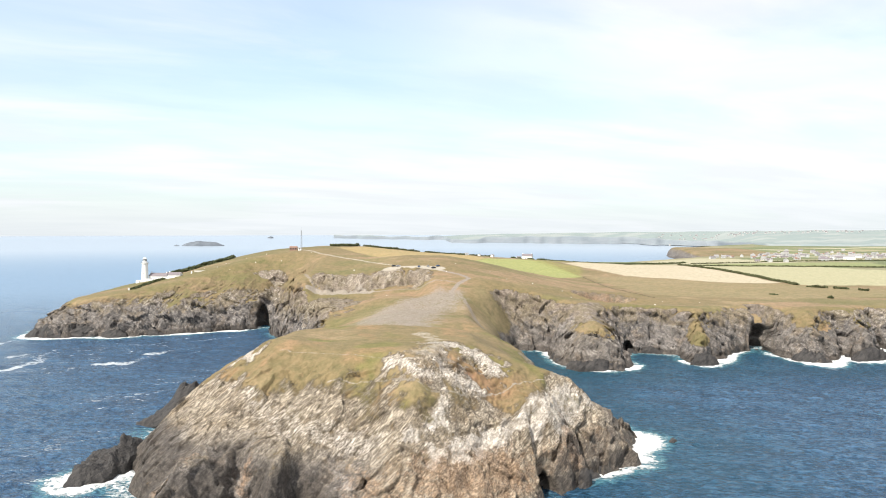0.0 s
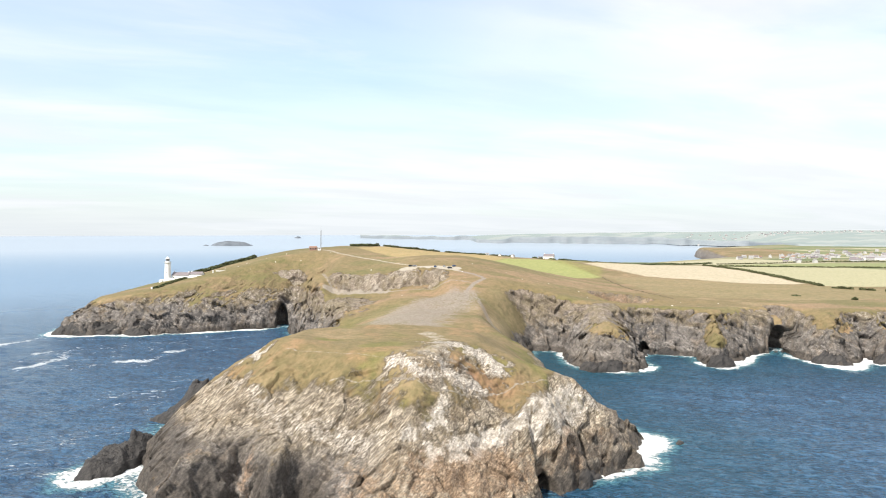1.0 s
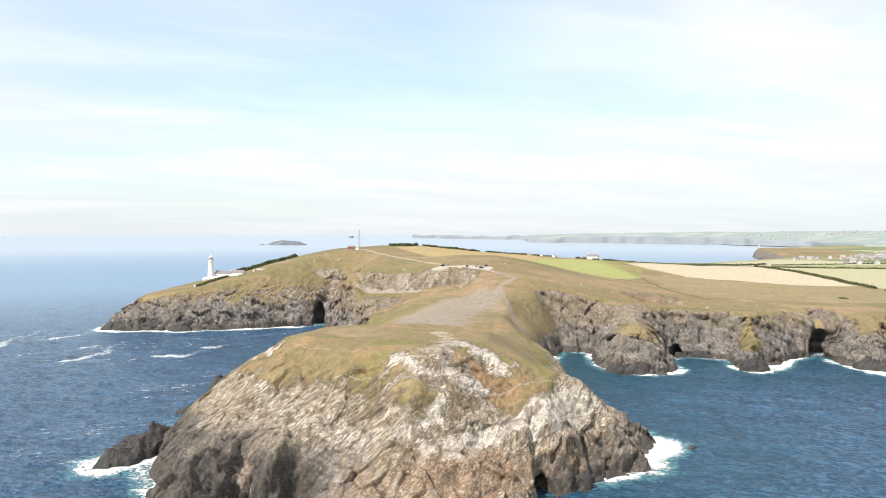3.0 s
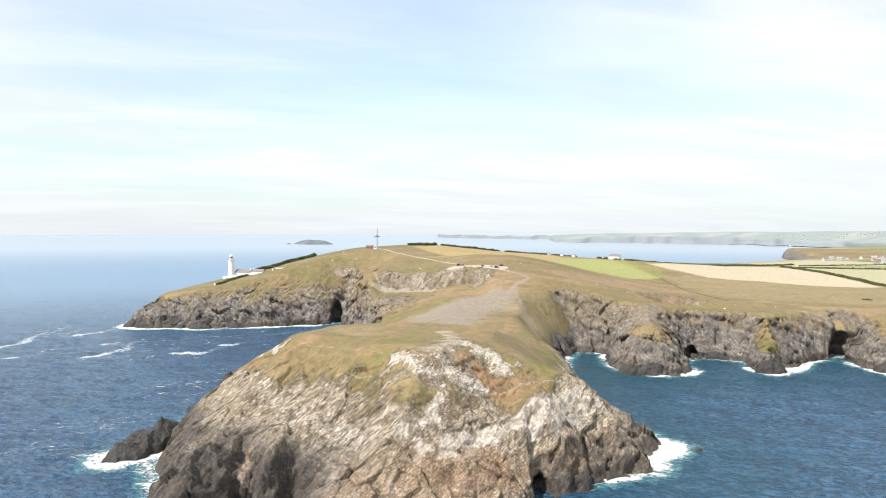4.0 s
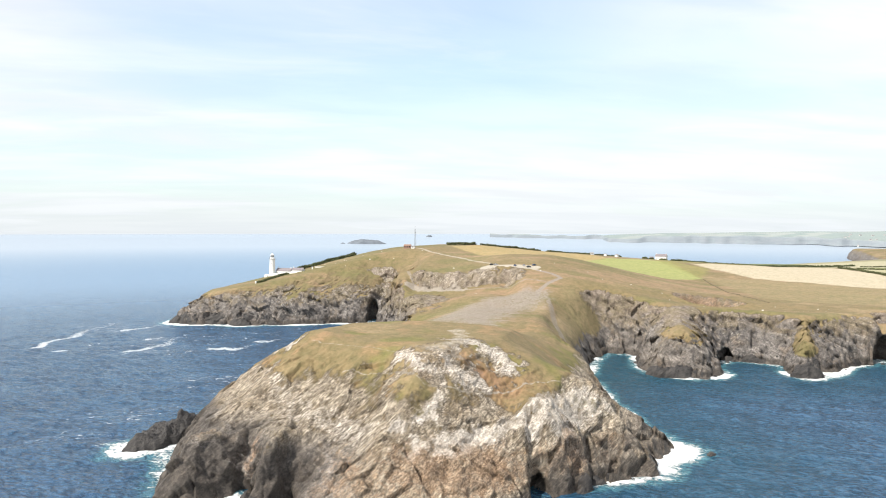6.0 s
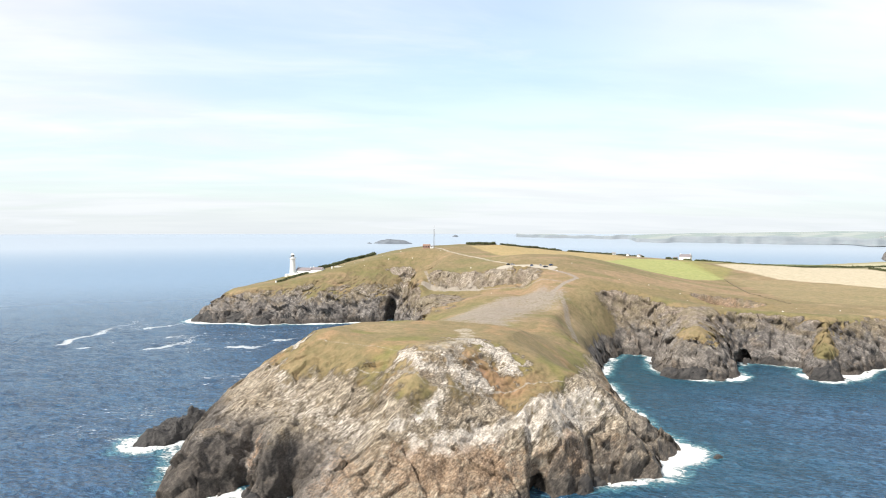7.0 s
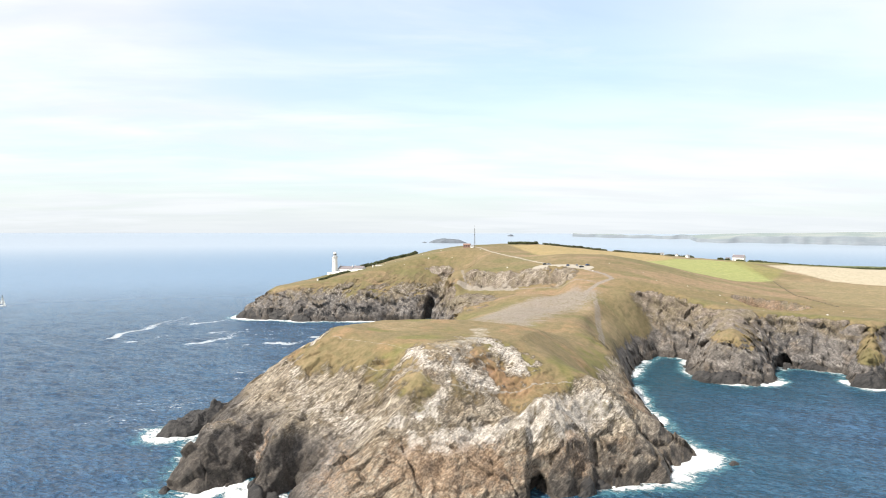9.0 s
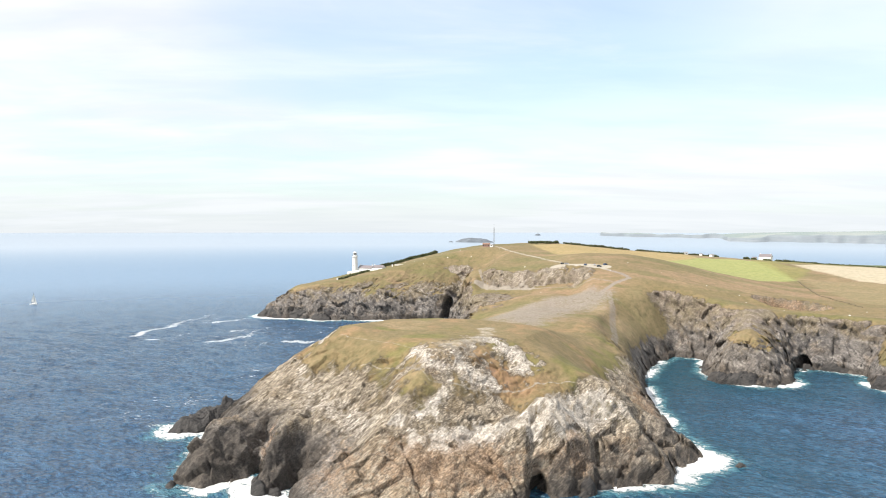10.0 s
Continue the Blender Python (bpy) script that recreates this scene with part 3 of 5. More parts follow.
    veil = N.m("MULTIPLY", N.step(line, 0.07, 0.02), N.m("MULTIPLY", N.step(drift, 0.1, 0.5), N.step(lace2, 0.50, 0.62)))
    sk = N.m("MAXIMUM", sk, N.m("MULTIPLY", veil, 0.16))
    sk = N.m("MAXIMUM", sk, N.m("MULTIPLY", N.step(streak, 0.74, 0.80), N.step(drift, 0.2, 0.9)))
    caps = N.m("MULTIPLY", N.m("MULTIPLY", N.step(chop, 0.74, 0.80), N.m("SUBTRACT", 1.0, calm_haze)), N.step(N.noise(p, 0.02, 2, 0.5), 0.52, 0.62))
    col = N.mix(N.m("MULTIPLY", milk, 0.55), col, (0.12, 0.30, 0.35))
    white = N.m("MAXIMUM", solid, N.m("MULTIPLY", N.m("MAXIMUM", sk, caps), 0.62))
    col = N.mix(white, col, (0.84, 0.86, 0.86))
    hgt = N.m("ADD", N.m("ADD", N.m("MULTIPLY", swell, 1.0), N.m("MULTIPLY", chop, 1.1)), N.m("MULTIPLY", rip, 0.5))
    hgt = N.m("MULTIPLY", N.m("ADD", hgt, N.m("MULTIPLY", white, 0.25)), N.m("SUBTRACT", 1.0, N.m("MULTIPLY", calm_haze, 0.75)))
    nrm = N.bump(hgt, 1.0, 2.4)
    finish(N, col, N.m("ADD", N.m("ADD", 0.15, N.m("MULTIPLY", calm_haze, 0.22)), N.m("MULTIPLY", white, 0.6)), nrm, IOR=1.33)
    return mat


def plain(name, color, rough=0.7, vary=0.25, scale=1.5, bump=0.0, dist=0.05, metallic=0.0, spec=0.4):
    """A painted, stone or leaf surface with stains at two scales."""
    mat, N = material(name)
    p = N.pos()
    a, b = N.noise(p, scale, 5, 0.6, 0.3), N.noise(p, scale * 7, 4, 0.6)
    f = N.step(N.m("ADD", N.m("MULTIPLY", a, 0.6), N.m("MULTIPLY", b, 0.4)), 0.3, 0.7)
    lo, hi = [c * (1 - vary) for c in color], [min(1.0, c * (1 + 0.6 * vary)) for c in color]
    finish(N, N.mix(f, lo, hi), rough, N.bump(b, 0.6, dist) if bump else None, metallic, Specular_IOR_Level=spec)
    return mat


LAND, SEA = land_material(), sea_material()


# ---- land mesh ----
def mesh_object(name, verts, faces, mat, floats=None, colors=None, smooth=True):
    me = bpy.data.meshes.new(name)
    verts, faces = np.asarray(verts, np.float32), np.asarray(faces, np.int32)
    n, k = faces.shape
    me.vertices.add(len(verts))
    me.vertices.foreach_set("co", verts.ravel())
    me.loops.add(n * k)
    me.loops.foreach_set("vertex_index", faces.ravel())
    me.polygons.add(n)
    me.polygons.foreach_set("loop_start", np.arange(0, n * k, k, dtype=np.int32))
    me.polygons.foreach_set("use_smooth", np.full(n, smooth))
    for key, v in (floats or {}).items():
        me.attributes.new(key, "FLOAT", "POINT").data.foreach_set("value", np.asarray(v, np.float32))
    for key, v in (colors or {}).items():
        c = np.ones((len(v), 4), np.float32)
        c[:, :3] = v
        me.attributes.new(key, "FLOAT_COLOR", "POINT").data.foreach_set("color", c.ravel())
    me.update(calc_edges=True)
    me.materials.append(mat)
    return new(name, me)


TRACK = [(-134, 774), (-100, 724), (-62, 686), (-30, 642)]
CARPARK = [(-30, 626), (-8, 618), (12, 612)]
LANE = [(12, 606), (30, 592), (38, 578), (28, 562), (22, 545), (22, 530)]
LANE_WEST = [(-112, 648), (-103, 626), (-88, 598), (-45, 588), (0, 578), (26, 566)]
SIDE_PATH = [(26, 545), (33, 515), (38, 480), (43, 452), (46, 425)]
HEAD_PATH = [(-38, 265), (-20, 260), (0, 248), (13, 256), (25, 267), (49, 284)]
HEAD_PATH_B = [(-61, 288), (-41, 282), (-22, 274), (-11, 266)]
PALE_BAND = [(3, 227), (14, 235), (22, 243), (31, 251), (40, 258)]
PALE_FAN = [(37, 256), (44, 277), (52, 285), (60, 287), (70, 287), (77, 297), (61, 271), (50, 254)]
OUTCROPS = [[(-11, 266), (-4, 256), (2, 256)], [(6, 264), (11, 262), (18, 265)], [(3, 297), (13, 292), (22, 289), (30, 282)], [(-78, 304), (-74, 298)]]
STRIP = [(6, 249), (6, 245), (1, 237), (-6, 231)]
TURF_EDGE = [(-100, 306), (-80, 290), (-66, 274), (-52, 270), (-34, 262), (-19, 256), (0, 248), (16, 259), (25, 266), (37, 262), (46, 280), (56, 302), (64, 335), (76, 400)]
QUARRY_FLOOR = [(-98, 609), (-72, 598), (-46, 588)]
TRAIL = [(-2, 327), (3, 308), (6, 292), (1, 274)]
BARE = [(-46, 470), (-31, 428), (2, 404), (11, 440), (19, 490), (32, 530), (30, 548), (12, 556), (-14, 535), (-36, 500)]
PALE_LEFT = [(-84, 300), (-66, 266), (-46, 246), (-20, 236)]
WALL_LINE = [(179, 768), (182, 711), (184, 658), (206, 607)]


def mixc(a, b, f):
    return a + (np.asarray(b, float) - a) * f[:, None]


def cover(x, y, h, d, cap, steep, near, slope):
    """What lies on the land: shares of turf, bare earth, lichen, rust, tide line and darker low rock, and the turf's
    colour.
    """
    n1 = fbm(x / 38, y / 38, octaves=4)
    n2 = fbm(x / 90 + 7, y / 90, octaves=3)
    crumb = fbm(x / 6, y / 6, octaves=3)
    main = 1 - near
    edge_y = np.interp(x, [e[0] for e in TURF_EDGE], [e[1] for e in TURF_EDGE])
    crown = sstep(y - edge_y + 7 * n1 + 7 * fbm(x / 7, y / 7, octaves=3), -18, 9) * sstep(cap - h, 20, 8) * sstep(h, 12, 20)
    grass = sstep(slope, 1.25, 0.72) * sstep(h, 5, 12) * (1 - (0.7 + 0.25 * sstep(x, 225, 250)) * steep) * (1 - near) + near * np.maximum(crown, 0.15 + 0.17 * sstep(h + 5 * n1, 13, 22) * sstep(x, -80, -50))
    # the neck is turfed nearly down to its cliffs
    grass = np.maximum(grass, sstep(y, 330, 370) * sstep(y, 560, 520) * sstep(slope, 1.2, 0.8) * sstep(h + 4 * crumb, 13, 21))
    grass = np.maximum(grass, 0.85 * main * sstep(hill(x, y, 204, 500, 11, 24), 0.3, 0.7) * sstep(h, 8, 14))
    west = np.maximum(sstep(x, -125, -165) * sstep(y, 540, 580), sstep(x, -88, -118) * sstep(y, 560, 640))
    grass = np.maximum(grass, west * (0.95 * sstep(h + 8 * n1 + 4 * crumb + 5 * sstep(x, -250, -310), 33, 42) - 0.1 * sstep(slope, 1.2, 2.2)))
    grass = np.maximum(grass, (0.78 + 0.3 * n1) * sstep(x + 4 * crumb, 80, 66) * sstep(y, 395, 425) * sstep(y, 566, 545) * sstep(x, 20, 30) * sstep(h + 5 * crumb, 10, 20))
    gully = np.maximum(hill(x, y, -80, 556, 30, 36) * sstep(y + 6 * crumb, 596, 584), hill(x, y, 124, 522, 22, 26))
    grass = grass * (1 - 0.9 * sstep(gully + 0.35 * crumb + 0.3 * n1, 0.30, 0.62))
    flank = sstep(x + 6 * crumb + 5 * n1, 44, 60) * sstep(y, 285, 315) * sstep(y, 450, 415)
    grass = grass * (1 - 0.85 * flank * sstep(h + 5 * crumb, 36, 26))
    soil, pale, rust, gravel = np.zeros_like(x), np.zeros_like(x), np.zeros_like(x), np.zeros_like(x)
    for pts, wid, amt in ((TRACK, 1.5, 0.9), (LANE, 2.0, 0.95), (LANE_WEST, 1.6, 0.6), (SIDE_PATH, 2.6, 0.62), (HEAD_PATH, 0.42, 0.62), (HEAD_PATH_B, 0.42, 0.5)):
        q, _ = line_dist(x, y, pts)
        soil = np.maximum(soil, amt * sstep(q, wid * 1.5, wid * 0.5))
    q, _ = line_dist(x, y, TRACK)
    gravel = np.maximum(gravel, sstep(q, 7, 3))
    for pts in (HEAD_PATH, HEAD_PATH_B):
        q, _ = line_dist(x, y, pts)
        gravel = np.maximum(gravel, 0.6 * sstep(q, 4, 2))
    q, _ = line_dist(x, y, CARPARK)
    gravel = np.maximum(gravel, sstep(q, 14, 8))
    soil = np.maximum(soil, 1.1 * sstep(q, 9, 6))
    if y.min() < 620 and y.max() > 400:
        bare = inland(x, y, BARE) + 7 * n1 + 5 * crumb
        soil = np.maximum(soil, 0.72 * sstep(bare, -20, 14))
    soil = np.maximum(soil, near * (0.62 * hill(x, y, -1, 271, 9, 6) + 0.34 * hill(x, y, 22, 273, 12, 7) + 0.5 * hill(x, y, 4, 306, 7, 12)))
    q, _ = line_dist(x, y, QUARRY_FLOOR)
    soil = np.maximum(soil, 0.85 * sstep(q + 3 * crumb, 8, 3))
    gravel = np.maximum(gravel, 0.30 * sstep(q, 14, 8))
    q, _ = line_dist(x, y, TRAIL)
    soil = np.maximum(soil, 0.55 * sstep(q + 3 * crumb, 7, 1))
    gravel = np.maximum(gravel, 0.95 * sstep(q, 14, 7))
    q, _ = line_dist(x, y, QUARRY)
    rocky = sstep(q + 6 * n1 + 6 * crumb, 14, 7) * sstep(fbm(x / 15 + 3, y / 9, octaves=3) + 0.3, -0.12, 0.12) * sstep(x, -108, -94) * sstep(x, 14, 2)
    grass = grass * (1 - 0.85 * rocky)
    pit = hill(x, y, 157, 594, 36, 20) ** 2
    grass = grass * (1 - 0.9 * sstep(pit, 0.25, 0.5)) * (1 - 0.9 * sstep(hill(x, y, -156, 716, 16, 7) + 0.4 * crumb, 0.3, 0.6))
    for pts, wid, amt in ((PALE_BAND, 4.5, 1.0), (STRIP, 2.6, 0.8), (PALE_LEFT, 8, 0.5), *[(o, 7.5, 0.72) for o in OUTCROPS]):
        q, _ = line_dist(x, y, pts)
        pale = np.maximum(pale, amt * sstep(q + 3.5 * n1 + 3 * fbm(x / 5, y / 5, octaves=3) + 2.5 * fbm(x / 2.2, y / 2.2, octaves=2), wid * 1.7, 0))
    pale = np.maximum(pale, near * (0.16 + 0.46 * fbm(x / 18, y / 18, h / 18, octaves=3)) * sstep(h, 10, 22))
    pale = np.maximum(pale, (0.04 + 0.20 * sstep(fbm(x / 10, y / 10, octaves=2), 0.0, 0.3)) * rocky + 0.12 * main + 0.22 * main * sstep(n2, 0.1, 0.5))
    if near.any():
        pale = np.maximum(pale, 1.0 * near * sstep(inland(x, y, PALE_FAN) + 4 * n1 + 5 * crumb, -7, 6))
        bare_rock = np.zeros_like(x)
        for o in OUTCROPS:
            q, _ = line_dist(x, y, o)
            bare_rock = np.maximum(bare_rock, 0.85 * sstep(q + 5 * crumb + 6 * fbm(x / 3.1, y / 3.1, octaves=3), 8.5, 1.5))
        grass = grass * (1 - 0.95 * near * bare_rock)
        stony = near * hill(x, y, 9, 276, 21, 20) * sstep(crumb + 0.6 * fbm(x / 3, y / 3, octaves=2), -0.30, 0.18)
        grass = grass * (1 - 0.62 * stony)
        soil = np.maximum(soil, 0.40 * stony)
        pale = np.maximum(pale, 0.56 * stony)
        gravel = np.maximum(gravel, 0.5 * stony)
    pale = np.maximum(pale, main * 0.36 * sstep(hill(x, y, -235, 668, 100, 40), 0.2, 0.8) * sstep(fbm(x / 22, (h + 0.35 * x) / 6.0, y / 30, octaves=4), -0.02, 0.3) * sstep(h, 2, 5))
    rust = near * (0.14 + 0.46 * sstep(h, 26, 12) * sstep(x, -45, -20) + 0.40 * n1) * sstep(h, 3, 8) + 0.08 * main + 0.7 * main * sstep(pit, 0.2, 0.4)
    rust = rust + near * (0.4 * hill(x, y, 4, 224, 14, 8) + 0.4 * hill(x, y, 24, 235, 8, 6) + 0.35 * hill(x, y, 55, 256, 8, 4)) + 0.55 * near * (1.4 * hill(x, y, -84, 232, 10, 12) + 1.2 * hill(x, y, -62, 234, 4, 8)) + 0.35 * near * hill(x, y, 52, 262, 6, 8)
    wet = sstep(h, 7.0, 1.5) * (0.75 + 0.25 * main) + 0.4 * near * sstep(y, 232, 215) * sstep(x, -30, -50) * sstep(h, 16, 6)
    # the same dark tone, higher up on the head's west and east flanks
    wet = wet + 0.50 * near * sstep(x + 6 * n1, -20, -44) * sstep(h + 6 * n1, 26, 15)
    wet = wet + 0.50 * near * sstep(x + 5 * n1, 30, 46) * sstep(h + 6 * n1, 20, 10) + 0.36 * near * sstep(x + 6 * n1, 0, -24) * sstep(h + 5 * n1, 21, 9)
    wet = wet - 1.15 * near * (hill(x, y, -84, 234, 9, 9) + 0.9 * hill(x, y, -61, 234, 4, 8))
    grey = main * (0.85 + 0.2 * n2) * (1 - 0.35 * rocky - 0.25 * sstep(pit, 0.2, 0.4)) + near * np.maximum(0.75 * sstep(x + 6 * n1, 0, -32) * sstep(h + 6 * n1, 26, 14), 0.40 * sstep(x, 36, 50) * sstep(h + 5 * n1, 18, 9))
    grey = np.clip(grey, 0, 1)
    # turf colours
    c = np.tile(np.array((0.180, 0.144, 0.082)), (len(x), 1))
    c = mixc(c, (0.250, 0.195, 0.122), sstep(n1, 0.0, 0.5))
    c = mixc(c, (0.144, 0.128, 0.062), 0.7 * sstep(n2, 0.0, 0.45))
    c = mixc(c, (0.150, 0.140, 0.058), near * sstep(fbm(x / 22, y / 22, octaves=3), 0.10, 0.45))
    c = mixc(c, (0.250, 0.178, 0.120), 0.75 * main * sstep(fbm(x / 80 + 3, y / 22, octaves=4), 0.02, 0.40))
    c = mixc(c, (0.130, 0.128, 0.058), 0.6 * main * sstep(fbm(x / 60, y / 20 + 11, octaves=4), 0.10, 0.42))
    c = mixc(c, (0.185, 0.145, 0.094), 0.7 * west * sstep(slope, 0.6, 1.0))
    c = mixc(c, (0.200, 0.168, 0.100), 0.70 * main * sstep(x, 34, 50) * sstep(x, 84, 70) * sstep(y, 400, 440) * sstep(y, 570, 540))
    c = mixc(c, (0.235, 0.150, 0.095), near * np.minimum(1, hill(x, y, 22, 273, 14, 9)))
    c = mixc(c, (0.235, 0.165, 0.098), near * sstep(fbm(x / 14 + 9, y / 14, octaves=3), 0.12, 0.45) * 0.8)
    c = c * np.array((1.0, 0.965, 0.93)) * (1 + 0.04 * near)[:, None]
    return dict(gravel=gravel, grass=grass, soil=soil, pale=pale, rust=rust, wet=wet, grey=grey), c


PLOTS = [  # outline, colour, how far it covers
    ([(35, 800), (89, 931), (122, 948), (163, 936), (173, 834), (179, 770), (140, 725), (95, 720)], (0.270, 0.285, 0.110), 0.9),
    ([(-100, 800), (-44, 700), (26, 705), (40, 800), (85, 925), (60, 1010), (-50, 905)], (0.330, 0.250, 0.125), 0.85),
    ([(192, 940), (300, 1090), (448, 1240), (424, 960), (402, 760), (349, 758), (241, 805), (206, 885)], (0.420, 0.362, 0.278), 0.95),
    ([(462, 1230), (428, 960), (412, 742), (520, 730), (700, 940), (640, 1150)], (0.345, 0.325, 0.215), 0.95),
    ([(470, 1190), (600, 1135), (760, 1065), (820, 1240), (560, 1400)], (0.215, 0.235, 0.110), 0.9),
    ([(186, 772), (238, 800), (349, 752), (420, 735), (520, 640), (330, 600), (206, 636)], (0.225, 0.182, 0.104), 0.7),
    ([(179, 774), (205, 884), (172, 940), (230, 1020), (300, 1110), (250, 1180), (120, 1080)], (0.215, 0.205, 0.070), 0.6),
]


def patchwork(x, y, size):
    """Far fields: a quilt of pasture, stubble and corn."""
    u, v = 0.86 * x + 0.5 * y, -0.5 * x + 0.86 * y
    u = u + 0.35 * size * fbm(x / size / 3, y / size / 3, octaves=2)
    a, b = np.floor(u / (1.5 * size)), np.floor(v / size + 0.5 * (np.floor(u / (1.5 * size)) % 2))
    k = 0.5 + 0.5 * lattice(a, b, a * 0 + 3)
    pal = np.array([(0.120, 0.140, 0.075), (0.155, 0.172, 0.088), (0.270, 0.245, 0.160), (0.130, 0.150, 0.078), (0.215, 0.200, 0.125), (0.340, 0.315, 0.225)])
    return pal[np.clip((k * len(pal)).astype(int), 0, len(pal) - 1)]


def plots(x, y, col, floats):
    soft = 1.6 * fbm(x / 12, y / 12, octaves=2)
    if y.max() > 600 and x.max() > -120:
        far = sstep(np.maximum(y - 1300, 1.4 * (x - 620)), 0, 30)
        if far.any():
            far = far * (1 - sstep(2700 - y + 0 * x, 0, 60) * sstep(y, 1700, 1760) * sstep(x - 0.2 * (y - 1750), 1010, 960))
            col = mixc(col, patchwork(x, y, 130.0), far)
        for outline, c, amt in PLOTS:
            if y.min() > max(p[1] for p in outline) or y.max() < min(p[1] for p in outline):
                continue
            d = inland(x, y, outline)
            col = mixc(col, c, amt * sstep(d + soft, -3.5, 3.5))
    return col


FIELDS = [plots]


def tile(x0, y0, sx, sy, res):
    nx, ny = max(2, int(round(sx / res)) + 1), max(2, int(round(sy / res)) + 1)
    gx, gy = np.meshgrid(np.linspace(x0, x0 + sx, nx), np.linspace(y0, y0 + sy, ny))
    x, y = gx.ravel(), gy.ravel()
    h, d0, d, cap, steep, near = relief(x, y)
    if h.max() < -4:
        return None
    hx = np.gradient(h.reshape(ny, nx), sx / (nx - 1), axis=1)
    hy = np.gradient(h.reshape(ny, nx), sy / (ny - 1), axis=0)
    slope = np.hypot(hx, hy).ravel()
    floats, col = cover(x, y, h, d0, cap, steep, near, slope)
    for f in FIELDS:
        col = f(x, y, col, floats)
    rock = np.clip(steep + near * (1 - floats["grass"]) * 0.7 + 0.6 * sstep(slope, 0.7, 1.3), 0, 1) * sstep(h, -6, -1)
    rock = np.maximum(rock, 0.7 * sstep(hill(x, y, -80, 556, 30, 36), 0.3, 0.7))
    rock = rock * (1 - 0.92 * sstep(x, 82, 66) * sstep(x, 22, 34) * sstep(y, 420, 440) * sstep(h, 7, 14) * sstep(y, 575, 550))
    dx, dy, dz, floats["joint"] = roughen(x, y, h, rock, near)
    X, Y, Z = dig(x + dx, y + dy, h + dz)
    idx = np.arange(nx * ny).reshape(ny, nx)
    f = np.stack([idx[:-1, :-1], idx[:-1, 1:], idx[1:, 1:], idx[1:, :-1]], -1).reshape(-1, 4)
    f = f[(h[f].max(1) > -3.5)]
    v = np.stack([X, Y, Z], 1)
    # skirts close the seams between fine and coarse tiles
    ring = np.concatenate([idx[0, :], idx[1:, -1], idx[-1, -2::-1], idx[-2:0:-1, 0]])
    low = v[ring] - (0, 0, 0.8 + 0.25 * res)
    base, rn = len(v), len(ring)
    j = np.arange(rn)
    k = (j + 1) % rn
    s = np.stack([base + k, base + j, base + rn + j, base + rn + k], -1)
    v = np.concatenate([v, v[ring] - (0, 0, 0.01), low])
    f = np.concatenate([f, s[h[ring] > -3]])
    pick = np.concatenate([np.arange(base), ring, ring])
    return v, f, {a: b[pick] for a, b in floats.items()}, col[pick]


def land_object(name, tiles):
    V, F, A, C, n = [], [], [], [], 0
    for t in tiles:
        r = tile(*t)
        if r is None:
            continue
        v, f, a, c = r
        V.append(v), F.append(f + n), A.append(a), C.append(c)
        n += len(v)
    keys = A[0].keys()
    return mesh_object(name, np.concatenate(V), np.concatenate(F), LAND, {k: np.concatenate([a[k] for a in A]) for k in keys}, {"turf": np.concatenate(C)})


def coast_tiles():
    out = []
    for i in range(-11, 19):
        for j in range(11, 26):
            x0, y0, s = i * 40.0, j * 40.0, 40.0
            gx, gy = np.meshgrid(np.linspace(x0, x0 + s, 9), np.linspace(y0, y0 + s, 9))
            d = inland(gx.ravel(), gy.ravel(), SHORE)
            if d.max() < -12:
                continue
            seen = y0 < 740 and x0 < 480
            cliff = d.min() < 26
            special = (x0 < 30 and x0 > -140 and 540 < y0 < 640) or (100 <= x0 < 200 and 550 < y0 < 620)
            out.append((x0, y0, s, s, 0.66 if cliff and seen else 1.3 if special and seen else 2.5 if y0 < 800 else 4.0))
    return out


def far_tiles():
    out = []
    for i in range(-3, 40):
        for j in range(2, 44):
            x0, y0, s = -440 + (i + 3) * 120.0, 200.0 + (j - 2) * 120.0, 120.0
            if x0 < 760 and y0 < 1040 and x0 + s > -440 and not (y0 + s > 1040):
                continue
            if x0 >= 4700 or y0 >= 3600:
                continue
            out.append((x0, y0, s, s, 8.0 if y0 < 2700 and x0 < 1500 else 24.0))
    return out


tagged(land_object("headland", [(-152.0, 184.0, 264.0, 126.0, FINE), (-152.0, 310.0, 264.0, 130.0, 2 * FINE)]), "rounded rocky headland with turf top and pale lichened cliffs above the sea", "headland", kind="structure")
tagged(land_object("ground", coast_tiles() + far_tiles()), "grassy clifftop land with fields, tracks and dark sea cliffs", "ground", kind="structure")


# ---- the sea ----
def bowl(r):
    """The far sea is lifted so that its edge stands where the horizon does."""
    return 69.0 * np.clip((r - 4200) / 730, 0, 1) ** 2


